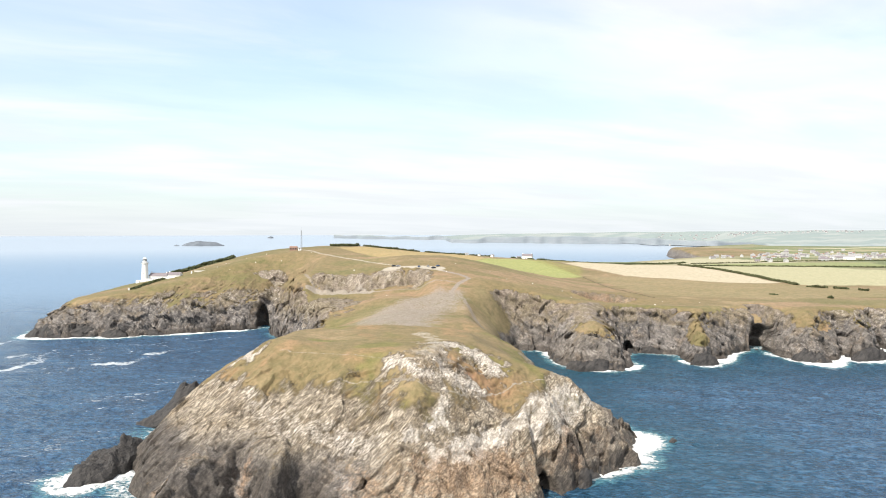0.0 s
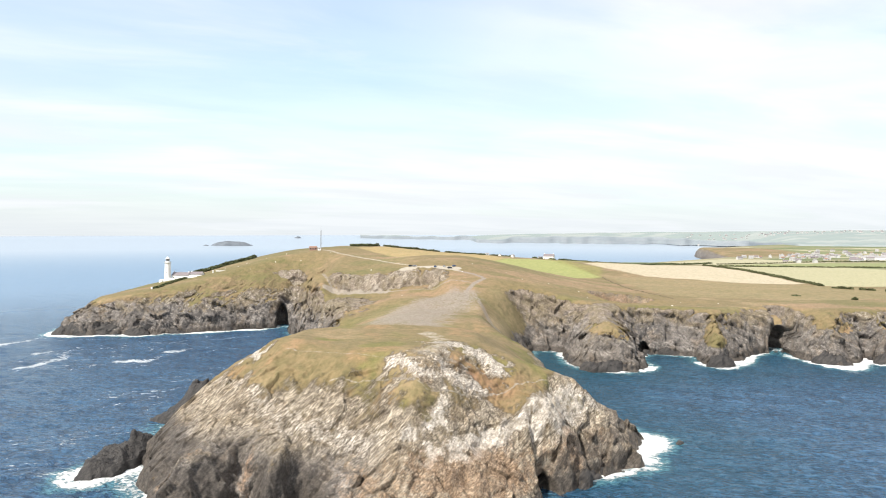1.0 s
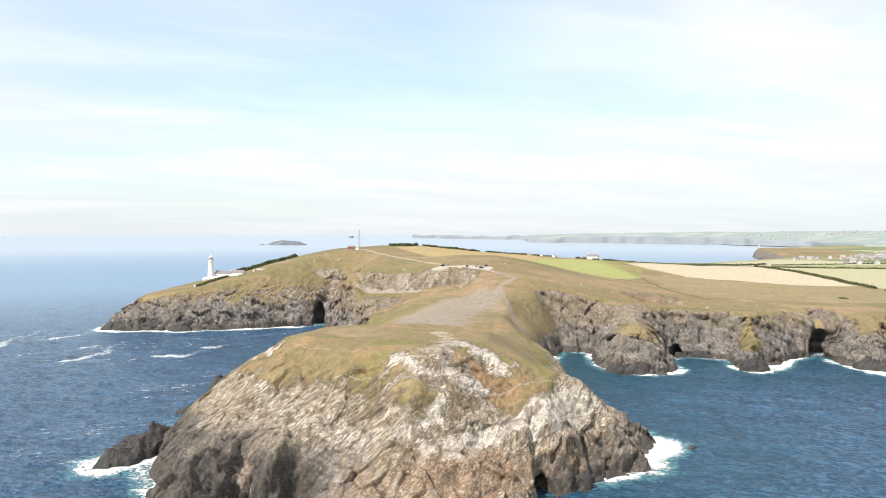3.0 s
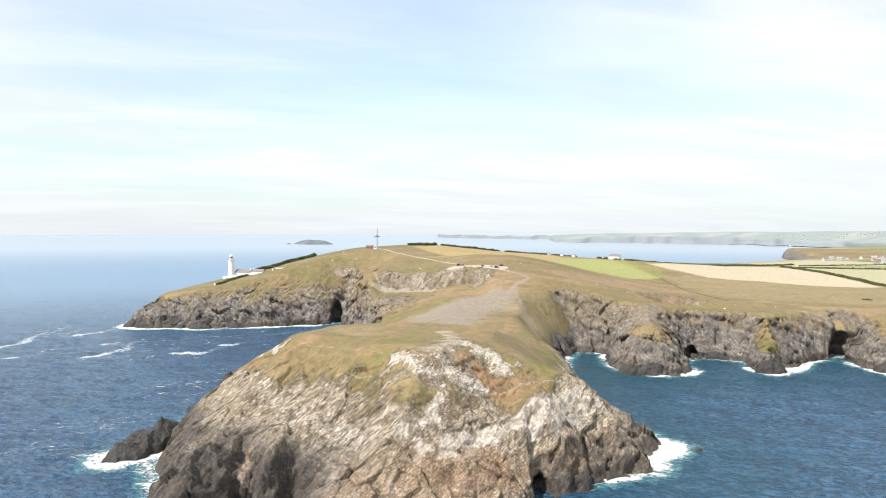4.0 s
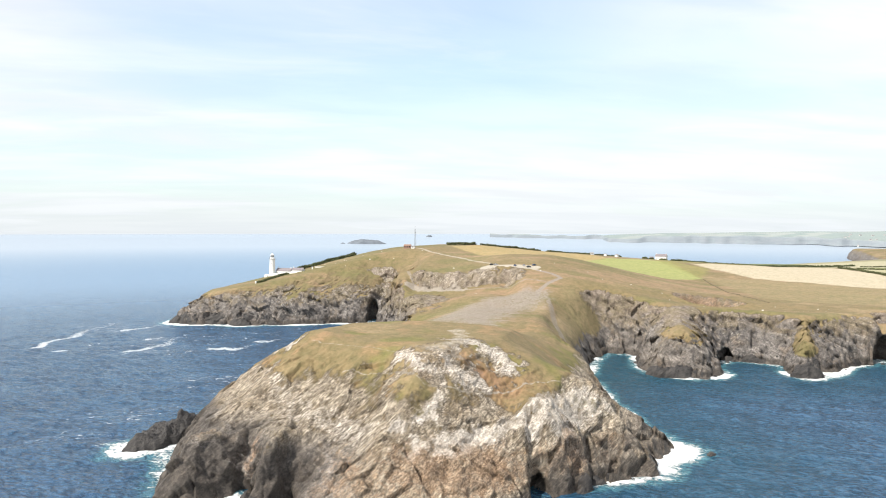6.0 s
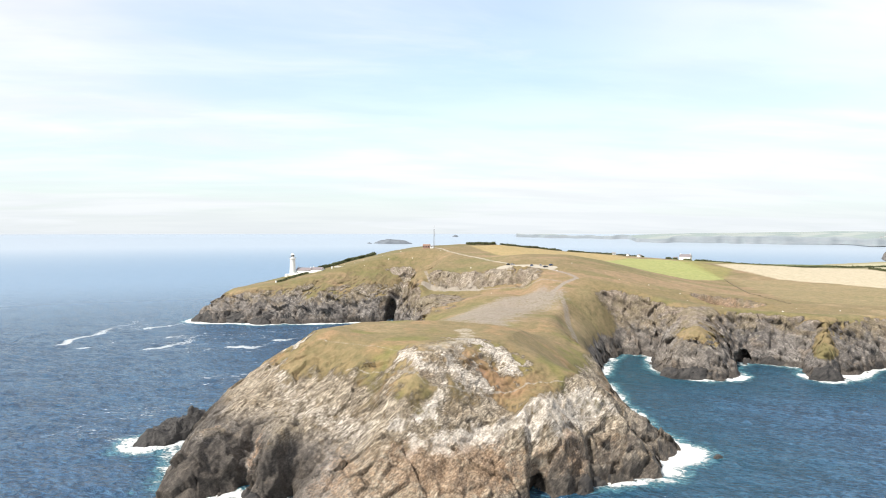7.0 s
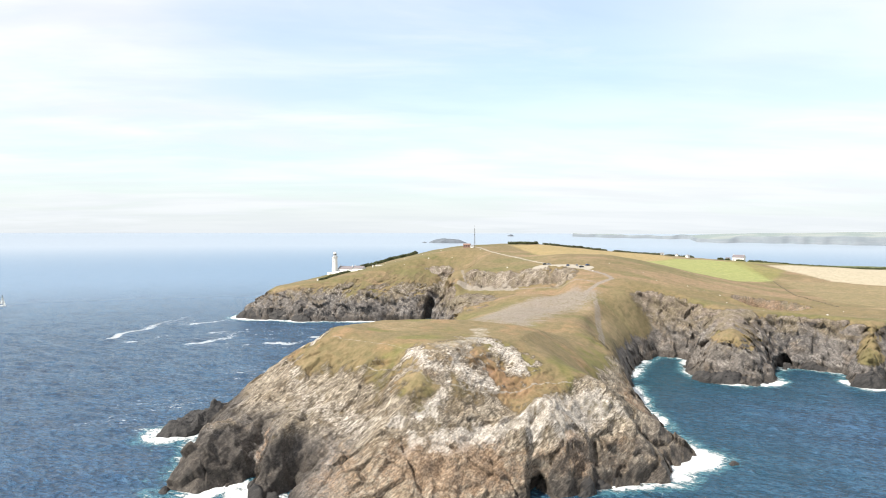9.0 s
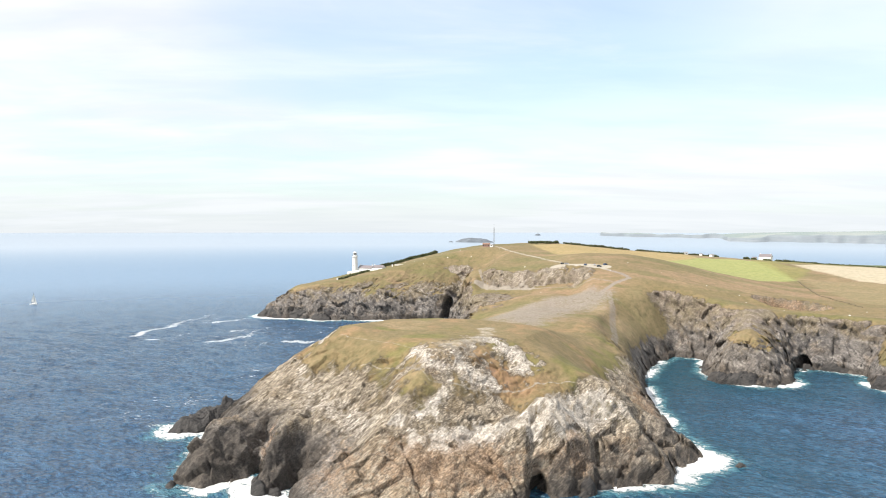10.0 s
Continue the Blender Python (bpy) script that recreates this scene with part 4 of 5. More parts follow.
def sea_object():
    ang = np.concatenate([np.arange(-180, -52, 4.0), np.arange(-52, 54, 0.16), np.arange(54, 180, 4.0)])
    r, rad = 60.0, [0.05, 30.0]
    while r < 4930:
        rad.append(r)
        r *= 1.05 if r < 160 else 1.0065 if r < 900 else 1.02 if r < 4000 else 1.006
    rad.append(4930.0)
    a, q = np.meshgrid(np.radians(ang), np.array(rad))
    na, nr = len(ang), len(rad)
    x, y = (40 + q * np.sin(a)).ravel(), (q * np.cos(a)).ravel()
    z = bowl(q.ravel())
    near = q.ravel() < 1000
    z[near] += 0.30 * fbm(x[near] / 26, y[near] / 15, octaves=3) + 0.85 * fbm((x[near] + 0.4 * y[near]) / 14, y[near] / 5.5, octaves=3, gain=0.65)
    z[near] *= sstep(q.ravel()[near], 990, 600)
    d = np.full(len(x), -500.0)
    d[near] = relief(x[near], y[near])[2]
    sd, _ = line_dist(x, y, STACK_LINE)
    d = np.maximum(d, 6 - sd)
    n1 = fbm(x / 30, y / 30, octaves=3)
    expo = np.zeros_like(x)          # where the swell breaks
    for cx, cy, rr, amt in SURF:
        expo = np.maximum(expo, amt * np.exp(-((x - cx) ** 2 + (y - cy) ** 2) / rr ** 2))
    foam = (0.44 + 0.75 * n1 + 0.40 * sstep(x, 85, 120) + 0.26 * sstep(x, -170, -210)) * sstep(d, -14, -2) + 0.7 * expo * sstep(d, -26, -6)
    foam = np.maximum(foam, 0.8 * expo * sstep(d, -16, -3))
    # water colour near the shore; its wide cove share paints the cliffs' reflection
    teal = 0.55 * sstep(d, -95, -6) * sstep(x, 40, 80) + 0.22 * sstep(d, -18, -3) + 0.55 * hill(x, y, 80, 480, 40, 70) + 0.10 * sstep(x, 60, 150) * sstep(y, 900, 500)
    # distance fade: eases the chop and carries the painted haze
    calm_haze = sstep(q.ravel(), 380, 1500)
    drift = np.zeros_like(x)
    for cx, cy, rx, ry in DRIFT:
        drift = np.maximum(drift, hill(x, y, cx, cy, rx, ry))
    wob = 5 * fbm(x / 20, y / 30, octaves=3)
    thread = np.zeros_like(x)
    for pts in FOAM_LINES:
        m = (np.abs(x - pts[0][0]) < 150) & (np.abs(y - pts[0][1]) < 220)
        away, at = line_dist(x[m] + wob[m], y[m] + 2 * wob[m], pts)
        thread[m] = np.maximum(thread[m], sstep(away, 9, 0.5) * (1 - 0.5 * at))
    idx = np.arange(na * nr).reshape(nr, na)
    nxt = np.roll(idx, -1, axis=1)
    f = np.stack([idx[:-1], nxt[:-1], nxt[1:], idx[1:]], -1).reshape(-1, 4)[:, ::-1]
    v = np.stack([x, y, z], 1)
    # the "open" share is the horizon haze tint, by distance
    ob = mesh_object("water", v, f, SEA, {"foam": foam, "teal": np.clip(teal, 0, 1), "drift": drift, "calm_haze": calm_haze, "thread": thread, "open": sstep(q.ravel(), 1500, 4300)})
    return tagged(ob, "deep blue choppy sea with white surf along the rocks", "sea", kind="structure")


FOAM_LINES = [  # long drifting lines of foam
    [(-375, 469), (-387, 502), (-385, 526), (-397, 550), (-404, 585), (-416, 623)],
    [(-290, 474), (-284, 485), (-283, 509), (-297, 561)],
    [(-234, 498), (-213, 497), (-212, 521)],
    [(-371, 569), (-358, 593), (-355, 617)],
    [(-214, 537), (-202, 545), (-198, 565)],
    [(-344, 462), (-338, 468)],
    [(-312, 530), (-304, 547)],
]
STACK_LINE = [(-131.5, 262.3), (-126.6, 280.2), (-122.7, 296)]
SURF = [(104.2, 303.3, 20, 1.15), (92.1, 281, 10, 0.6), (70, 262.4, 10, 0.5), (-125.6, 258.5, 19.2, 0.5), (-137.3, 325.3, 20, 0.8), (-110, 286.5, 24, 0.5), (-68.9, 210.1, 22, 0.8),
        (-44.3, 208.5, 16, 1), (80.1, 360.9, 12, 0.5), (66, 400.6, 14, 0.5), (64, 430.5, 12, 0.5), (120.4, 462.6, 14, 0.8), (143.7, 473.5, 12, 0.9), (197.7, 475.4, 16, 0.8), (224.4, 498.7, 14, 0.8),
        (288.4, 470.6, 30, 1.5525), (327.9, 480.2, 32, 1.5525), (359.3, 512, 32, 1.5525), (-342.8, 622.6, 36, 1.3), (-276.7, 620.1, 26, 1), (-224.2, 641.2, 30, 1.15), (-185.7, 659.9, 24, 1.2), (409.8, 503.7, 30, 1.15)]
DRIFT = [(-319.3, 568.4, 90, 40), (-243.3, 547.4, 70, 40), (-176.1, 599.5, 40, 30), (-290.9, 486.9, 80, 22), (-403.7, 598.4, 60, 18), (-166.4, 295, 30, 40), (-147, 413.7, 40, 60)]
sea_object()


# ---- the far shore across the bay ----
def haze_material():
    """The far shore, with pale blue-grey haze mixed into its base colour."""
    mat, N = material("hazed distant shore")
    p = N.pos()
    c = N.add("ShaderNodeAttribute", attribute_name="turf").outputs["Color"]
    n = N.noise(p, 0.02, 5, 0.6)
    crag = N.noise(N.scaled(p, (0.008, 0.008, 0.06)), 1.0, 5, 0.7, 0.6)
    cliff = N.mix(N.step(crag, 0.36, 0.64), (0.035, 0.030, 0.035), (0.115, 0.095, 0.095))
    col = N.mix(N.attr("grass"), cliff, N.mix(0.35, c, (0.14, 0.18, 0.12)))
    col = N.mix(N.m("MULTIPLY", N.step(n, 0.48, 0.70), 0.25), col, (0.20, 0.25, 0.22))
    # over half of the colour is painted haze
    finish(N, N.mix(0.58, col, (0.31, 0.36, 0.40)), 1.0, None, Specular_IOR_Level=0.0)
    return mat


def far_shore():
    az = np.arange(-7.2, 62, 0.18)
    n = 46
    V, C, G = [], [], []
    r0 = np.interp(az, [-7.2, 1.9, 2.5, 12, 17.5, 23.5, 27, 30, 62], [4760, 4740, 4560, 4540, 4500, 4300, 3420, 3330, 3300])
    r0 = r0 + 40 * fbm(az * 0.7, az * 0, octaves=2)
    top = np.interp(az, [-7.2, -4, 1.9, 2.5, 10, 20, 62], [46, 58, 60, 64, 76, 79, 80])
    for i in range(n):
        f = (i / (n - 1)) ** 1.25
        r = r0 + (4925 - r0) * f
        base = np.where(az > 26.5, np.minimum(bowl(r0), 15.0), bowl(r0))
        edge = 25 + 15 * sstep(az, 3, 8) * sstep(az, 22, 15) + 8 * fbm(az * 0.9, az * 0 + 4, octaves=3)
        z = base - 4 + (edge + 4) * sstep(r, r0, r0 + 26)
        z = z + (np.maximum(top - base - edge, 2) + 5 * fbm(az * 0.5, az * 0 + r[0] / 300, octaves=3)) * sstep(f, 0.02, 1.0)
        if i == 0:
            z = base - 8
        x, y = r * np.sin(np.radians(az)), r * np.cos(np.radians(az))
        z = z + 0.0073 * (x - 48)
        V.append(np.stack([x, y, z], 1))
        G.append(sstep(r - r0, 18, 34))
        C.append(patchwork(x, y, 95.0))
    m = len(az)
    idx = np.arange(n * m).reshape(n, m)
    f = np.stack([idx[:-1, :-1], idx[:-1, 1:], idx[1:, 1:], idx[1:, :-1]], -1).reshape(-1, 4)
    V, C, G = np.concatenate(V), np.concatenate(C), np.concatenate(G)
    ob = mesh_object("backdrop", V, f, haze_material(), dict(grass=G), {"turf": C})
    return tagged(ob, "low distant coast of pale fields and cliffs across the bay", "coast", kind="structure")


far_shore()


# ---- helpers for things ----
def ground_z(x, y):
    h = relief(np.array([float(x)]), np.array([float(y)]))
    return float(h[0][0])


def thing(name, label, category, place=(0, 0, 0), turn=0.0, group="", kind=""):
    ob = new(name)
    ob.matrix_basis = pose(*place, 0, 0, turn)
    return tagged(ob, label, category, group, kind)


def part(name, bm, mat, parent, label="", smooth=False):
    me = bpy.data.meshes.new(name)
    bmesh.ops.recalc_face_normals(bm, faces=bm.faces)
    for f in bm.faces:
        f.smooth = smooth
    bm.to_mesh(me)
    bm.free()
    me.materials.append(mat)
    ob = new(name, me)
    ob.parent = parent
    return tagged(ob, label)


def box(sx, sy, sz, at=(0, 0, 0), bevel=0.0, bm=None, turn=0.0):
    """A box whose base is centred on the place given."""
    bm = bm or bmesh.new()
    m = Matrix.Translation((at[0], at[1], at[2] + sz / 2)) @ Matrix.Rotation(turn, 4, "Z") @ Matrix.Diagonal((sx, sy, sz, 1))
    r = bmesh.ops.create_cube(bm, size=1.0, matrix=m)
    if bevel:
        es = list({e for v in r["verts"] for e in v.link_edges})
        bmesh.ops.bevel(bm, geom=es, offset=bevel, segments=2, affect="EDGES")
    return bm


def lathe(profile, n=40, bm=None):
    """A turned body from (radius, height) pairs."""
    bm = bm or bmesh.new()
    rings = []
    for r, z in profile:
        rings.append([bm.verts.new((r * math.cos(2 * math.pi * i / n), r * math.sin(2 * math.pi * i / n), z)) for i in range(n)])
    for a, b in zip(rings[:-1], rings[1:]):
        for i in range(n):
            bm.faces.new((a[i], a[(i + 1) % n], b[(i + 1) % n], b[i]))
    bm.faces.new(rings[0][::-1])
    bm.faces.new(rings[-1])
    return bm


def rod(a, b, r, bm=None, n=6):
    bm = bm or bmesh.new()
    a, b = Vector(a), Vector(b)
    m = Matrix.Translation((a + b) / 2) @ (b - a).to_track_quat("Z", "Y").to_matrix().to_4x4()
    bmesh.ops.create_cone(bm, cap_ends=True, segments=n, radius1=r, radius2=r, depth=(b - a).length, matrix=m)
    return bm


def gable(sx, sy, eaves, ridge, over=0.3, thick=0.22, bm=None, at=(0, 0)):
    """A pitched roof along x with overhang and thickness."""
    bm = bm or bmesh.new()
    hx, hy = sx / 2 + over, sy / 2 + over
    drop = (ridge - eaves) * over / (sy / 2)
    for s in (-1, 1):
        pts = [(-hx, s * hy, eaves - drop), (hx, s * hy, eaves - drop), (hx, 0, ridge), (-hx, 0, ridge)]
        lo = [bm.verts.new((x + at[0], y + at[1], z)) for x, y, z in pts]
        hi = [bm.verts.new((x + at[0], y + at[1], z + thick)) for x, y, z in pts]
        bm.faces.new(lo), bm.faces.new(hi)
        for i in range(4):
            bm.faces.new((lo[i], lo[(i + 1) % 4], hi[(i + 1) % 4], hi[i]))
    return bm


def gable_walls(sx, sy, eaves, ridge, bm=None, at=(0, 0), base=-1.0):
    bm = bm or bmesh.new()
    hx, hy = sx / 2, sy / 2
    sec = [(-hy, base), (hy, base), (hy, eaves), (0, ridge), (-hy, eaves)]
    ends = [[bm.verts.new((x + at[0], y + at[1], z)) for y, z in sec] for x in (-hx, hx)]
    bm.faces.new(ends[0]), bm.faces.new(ends[1][::-1])
    for i in range(5):
        bm.faces.new((ends[0][i], ends[0][(i + 1) % 5], ends[1][(i + 1) % 5], ends[1][i]))
    return bm


WHITE = plain("whitewashed render", (0.80, 0.80, 0.78), 0.75, 0.08, 0.4, 1, 0.02)
CREAM = plain("cream render", (0.46, 0.43, 0.38), 0.8, 0.12, 0.3)
SLATE = plain("slate roof", (0.20, 0.175, 0.185), 0.7, 0.25, 0.8, 1, 0.04)
SLATE_PALE = plain("pale slate roof", (0.30, 0.29, 0.29), 0.7, 0.2, 0.6)
TILE = plain("brown roof", (0.26, 0.16, 0.12), 0.8, 0.2, 0.6)
BLACK = plain("black ironwork", (0.03, 0.03, 0.032), 0.5, 0.2)
STEEL = plain("galvanised steel", (0.26, 0.27, 0.28), 0.6, 0.2, 1.0, metallic=0.3)
BRICK = plain("red brick", (0.27, 0.17, 0.14), 0.85, 0.25, 1.2)
STONE = plain("field stone", (0.36, 0.33, 0.29), 0.9, 0.35, 0.9, 1, 0.1)
BANK = plain("earth bank", (0.17, 0.14, 0.09), 0.9, 0.4, 0.6)
FAR_WALL = plain("weathered white render", (0.46, 0.46, 0.455), 0.8, 0.12, 0.3)
PALE_STONE = plain("pale stone", (0.60, 0.57, 0.52), 0.9, 0.25, 0.9, 1, 0.1)
LEAF = plain("hedge leaves", (0.105, 0.112, 0.055), 0.8, 0.5, 0.5, spec=0.2)
LEAF_DARK = plain("blackthorn leaves", (0.105, 0.120, 0.060), 0.8, 0.5, 0.5, spec=0.2)
SAIL = plain("sailcloth", (0.80, 0.80, 0.78), 0.8, 0.05)
RUBBER = plain("tyre rubber", (0.02, 0.02, 0.02), 0.8, 0.2)


def glass_material():
    mat, N = material("window glass")
    finish(N, (0.03, 0.035, 0.04), 0.08, None, 0.0, Specular_IOR_Level=0.6)
    return mat


GLASS = glass_material()


def rock_material():
    mat, N = material("sea rock")
    p = N.pos()
    s = N.noise(N.scaled(p, (0.9, 0.25, 0.25), (0, radians(-48), radians(15))), 1.0, 6, 0.66, 1.0)
    f = N.noise(p, 1.3, 6, 0.66, 0.3)
    col = N.mix(N.step(s, 0.34, 0.66), (0.018, 0.017, 0.018), (0.062, 0.056, 0.052))
    col = N.mix(N.m("MULTIPLY", N.step(f, 0.56, 0.74), 0.5), col, (0.10, 0.088, 0.072))
    nrm = N.bump(N.m("ADD", N.m("MULTIPLY", s, 0.8), N.m("MULTIPLY", f, 0.5)), 1.0, 0.9)
    finish(N, col, 0.62, nrm, Specular_IOR_Level=0.4)
    return mat


ROCK = rock_material()
# blue-grey haze is put into the colour of the far islets
FAR_ROCK = plain("distant grey rock", (0.145, 0.165, 0.19), 0.9, 0.3, 0.05)


def sea_rock(x, y, length, width, height, turn, seed, label, name="sea_rock", res=0.5, base=0.0, group="", mat=None, rise=0.0):
    """A crag that rises from the water: a ridge cut by slanting beds."""
    nu, nv = max(14, int(2.4 * (length + width) / res / 2)), max(8, int(0.9 * max(width, height) / res))
    a, q = np.meshgrid(np.arange(nu) * 2 * math.pi / nu, np.linspace(0, 1, nv))
    edge = 1 + 0.22 * fbm(np.cos(a) * 1.6 + seed, np.sin(a) * 1.6 - seed, octaves=3)
    u, v = q * np.cos(a) * length / 2 * edge, q * np.sin(a) * width / 2 * edge
    ridge = fbm(u / (0.30 * length) + seed, v / (0.5 * width), octaves=3)
    z = height * (1 - q ** 2.2) * (0.80 + 0.36 * ridge) * (1 - rise + rise * sstep(u / length, -0.45, 0.30)) - 3.0 * sstep(q, 0.86, 1.0)
    k = min(length, 40) / 40
    lump = fbm(u / (7 * k) + seed, v / (7 * k), z / (7 * k), octaves=4, ridged=True)
    bed = fbm((0.7 * u - 0.7 * z) / (2.6 * k) + seed, (0.7 * u + 0.7 * z) / (12 * k), v / (8 * k), octaves=4, gain=0.6)
    z = z + k * (2.4 * lump + 2.0 * bed) * sstep(q, 1.0, 0.8)
    u, v = u + k * 1.6 * bed, v + k * 1.8 * lump
    c, s = math.cos(radians(turn)), math.sin(radians(turn))
    V = np.stack([(u * c - v * s).ravel(), (u * s + v * c).ravel(), z.ravel()], 1)
    idx = np.arange(nu * nv).reshape(nv, nu)
    nx = np.roll(idx, -1, axis=1)
    f = np.stack([idx[:-1], nx[:-1], nx[1:], idx[1:]], -1).reshape(-1, 4)[:, ::-1]
    ob = mesh_object(name, V, f, mat or ROCK)
    ob.location = (x, y, base)
    return tagged(ob, label, "rock", group)


# ---- rocks in the sea ----
sea_rock(-125.3, 276.5, 46, 21, 11.5, 74, 3.1, "jagged black sea stack ringed by white surf", res=0.4, rise=0.5)
sea_rock(-121, 347, 44, 22, 33, 6, 8.4, "dark wet spur of rock at the cliff foot", res=0.4, rise=0.95)
sea_rock(-1329, 4247, 262, 62, 30, 12, 5.2, "distant grey rocky islet in the open sea", "islet", 3.0, 8.0, mat=FAR_ROCK)
sea_rock(-1475, 4200, 36, 22, 8, 0, 6.3, "small low skerry beside the rocky islet", "islet", 2.0, 8.0, mat=FAR_ROCK)
sea_rock(-1025, 4709, 46, 30, 17, 0, 9.9, "tiny far rock standing on the horizon", "islet", 2.5, 49.0, mat=FAR_ROCK)
sea_rock(329.7, 494.6, 44, 15, 9, 12, 2.2, "low black reef washed by breaking waves")
for x, y, ln, wd, ht, tn, sd in ((-346, 634, 32, 15, 10, 20, 1.3), (-334.4, 628.9, 30, 14, 13, -10, 2.9), (-306.1, 634.2, 36, 15, 11, 8, 5.6), (-279.5, 628.7, 26, 12, 9, -4, 7.7),
                                 (-249, 639, 24, 9, 6, -20, 9.2), (-208.8, 658.7, 22, 8, 6, -26, 4.1)):
    sea_rock(x, y, ln, wd, ht, tn, sd, "dark craggy ledge at the foot of the lighthouse cliffs", "rock_ledge", group="shore ledges")
for x, y, ln, wd, ht, tn, sd in ((114.3, 466.4, 34, 15, 8, -4, 3.3), (198.7, 480.5, 22, 11, 10, 8, 6.1), (280.1, 490.6, 24, 12, 10, -30, 8.8), (177.3, 526.2, 22, 7, 6, -18, 2.5), (240.8, 527.7, 24, 8, 6, 40, 7.1)):
    sea_rock(x, y, ln, wd, ht, tn, sd, "dark wet ledge below the cove cliffs", "rock_ledge", group="shore ledges")
sea_rock(110.6, 303.9, 5, 3, 1.6, 30, 4.4, "small brown rock awash in the foam", res=0.4)

random.seed(4)
boulders = [sea_rock(0, 0, 3.2, 2.2, 1.6, 0, 20.0 + i * 3, "dark boulder at the foot of the sea cliff", "boulder", 0.35, 0.0, "shore boulders") for i in range(3)]
spots = [(d, c) for d in (COVE[:24], HEAD[5:26], POINT[:9]) for c in zip(d[:-1], d[1:])]
placed = 0
for pts, ((ax, ay), (bx, by)) in spots:
    for _ in range(2):
        t = random.random()
        x, y = ax + (bx - ax) * t + random.uniform(-4, 4), ay + (by - ay) * t + random.uniform(-4, 4)
        z = ground_z(x, y)
        if -3.0 < z < 3.0:
            s = random.uniform(0.7, 2.4)
            m = Matrix.Translation((x, y, max(z, -0.3) - 0.3)) @ Matrix.Rotation(random.uniform(0, 6.28), 4, "Z") @ Matrix.Diagonal((s, s, s * random.uniform(0.7, 1.2), 1))
            if placed < 3:
                boulders[placed].matrix_basis = m
            else:
                ob = copy_thing(boulders[placed % 3], Matrix.Identity(4))
                ob.matrix_basis = m
            placed += 1


# ---- lighthouse ----
def lighthouse(x, y, z):
    lh = thing("lighthouse", "tall whitewashed round lighthouse tower with a glazed lantern", "lighthouse", (x, y, z))
    part("tower", lathe([(3.9, -2.0), (3.9, 0.6), (3.6, 0.9), (3.45, 4), (2.75, 19.0), (2.75, 19.3)]), WHITE, lh, smooth=True)
    part("gallery", lathe([(2.8, 19.3), (3.6, 19.7), (3.6, 20.1), (2.6, 20.1)]), WHITE, lh)
    rail = bmesh.new()
    for i in range(20):
        a = 2 * math.pi * i / 20
        b = 2 * math.pi * (i + 1) / 20
        p, q = (3.45 * math.cos(a), 3.45 * math.sin(a)), (3.45 * math.cos(b), 3.45 * math.sin(b))
        rod((*p, 20.1), (*p, 21.2), 0.05, rail)
        rod((*p, 21.2), (*q, 21.2), 0.05, rail)
        rod((*p, 20.65), (*q, 20.65), 0.03, rail)
    part("railing", rail, STEEL, lh)
    part("murette", lathe([(2.1, 20.1), (2.1, 21.6), (2.0, 21.7)]), WHITE, lh, smooth=True)
    part("lantern_glass", lathe([(1.85, 21.7), (1.85, 24.0)]), GLASS, lh, "dark glazed lantern room")
    bars = bmesh.new()
    for i in range(12):
        a = 2 * math.pi * i / 12
        b = a + math.pi / 6
        rod((1.9 * math.cos(a), 1.9 * math.sin(a), 21.7), (1.9 * math.cos(b), 1.9 * math.sin(b), 24.0), 0.06, bars)
        rod((1.9 * math.cos(b), 1.9 * math.sin(b), 21.7), (1.9 * math.cos(a), 1.9 * math.sin(a), 24.0), 0.06, bars)
    part("glazing_bars", bars, WHITE, lh)
    part("lantern_roof", lathe([(2.15, 23.95), (2.15, 24.2), (1.7, 24.9), (0.9, 25.5), (0.35, 25.7), (0.35, 26.1), (0.05, 26.4)]), WHITE, lh, smooth=True)
    part("vane", rod((0, 0, 26.3), (0, 0, 27.6), 0.06), BLACK, lh)
    for k, h in enumerate((4.5, 9.5, 14.5)):
        r = 3.45 - 0.0467 * (h - 4)
        w = part("window", box(0.45, 0.3, 0.9, (0, -r + 0.06, h), 0.04), GLASS, lh)
        part("sill", box(0.7, 0.4, 0.12, (0, -r + 0.05, h - 0.12)), WHITE, w)
    part("door", box(1.1, 0.3, 2.1, (0, -3.6, 0.6)), BLACK, lh)
    return lh


def cottage(x, y, z, sx, sy, eaves, ridge, turn, label, roof=None, wall=None, windows=3, chimneys=1, name="cottage", group=""):
    ob = thing(name, label, "house", (x, y, z), turn, group)
    part("wall", gable_walls(sx, sy, eaves, ridge, base=-2.5), wall or WHITE, ob)
    part("roof", gable(sx, sy, eaves, ridge), roof or SLATE, ob)
    for i in range(chimneys):
        cx = (-sx / 2 + 0.9) if i == 0 else (sx / 2 - 0.9)
        c = part("chimney", box(0.9, 0.7, 1.5, (cx, 0, ridge - 0.3), 0.05), wall or WHITE, ob)
        part("pot", rod((cx, 0, ridge + 1.2), (cx, 0, ridge + 1.7), 0.14, n=8), TILE, c)
    for i in range(windows):
        wx = -sx / 2 + sx * (i + 0.5) / windows
        w = part("window", box(1.0, 0.12, 1.2, (wx, -sy / 2 - 0.01, 1.0)), GLASS, ob)
        part("sill", box(1.2, 0.25, 0.1, (wx, -sy / 2 - 0.05, 0.88)), wall or WHITE, w)
    return ob


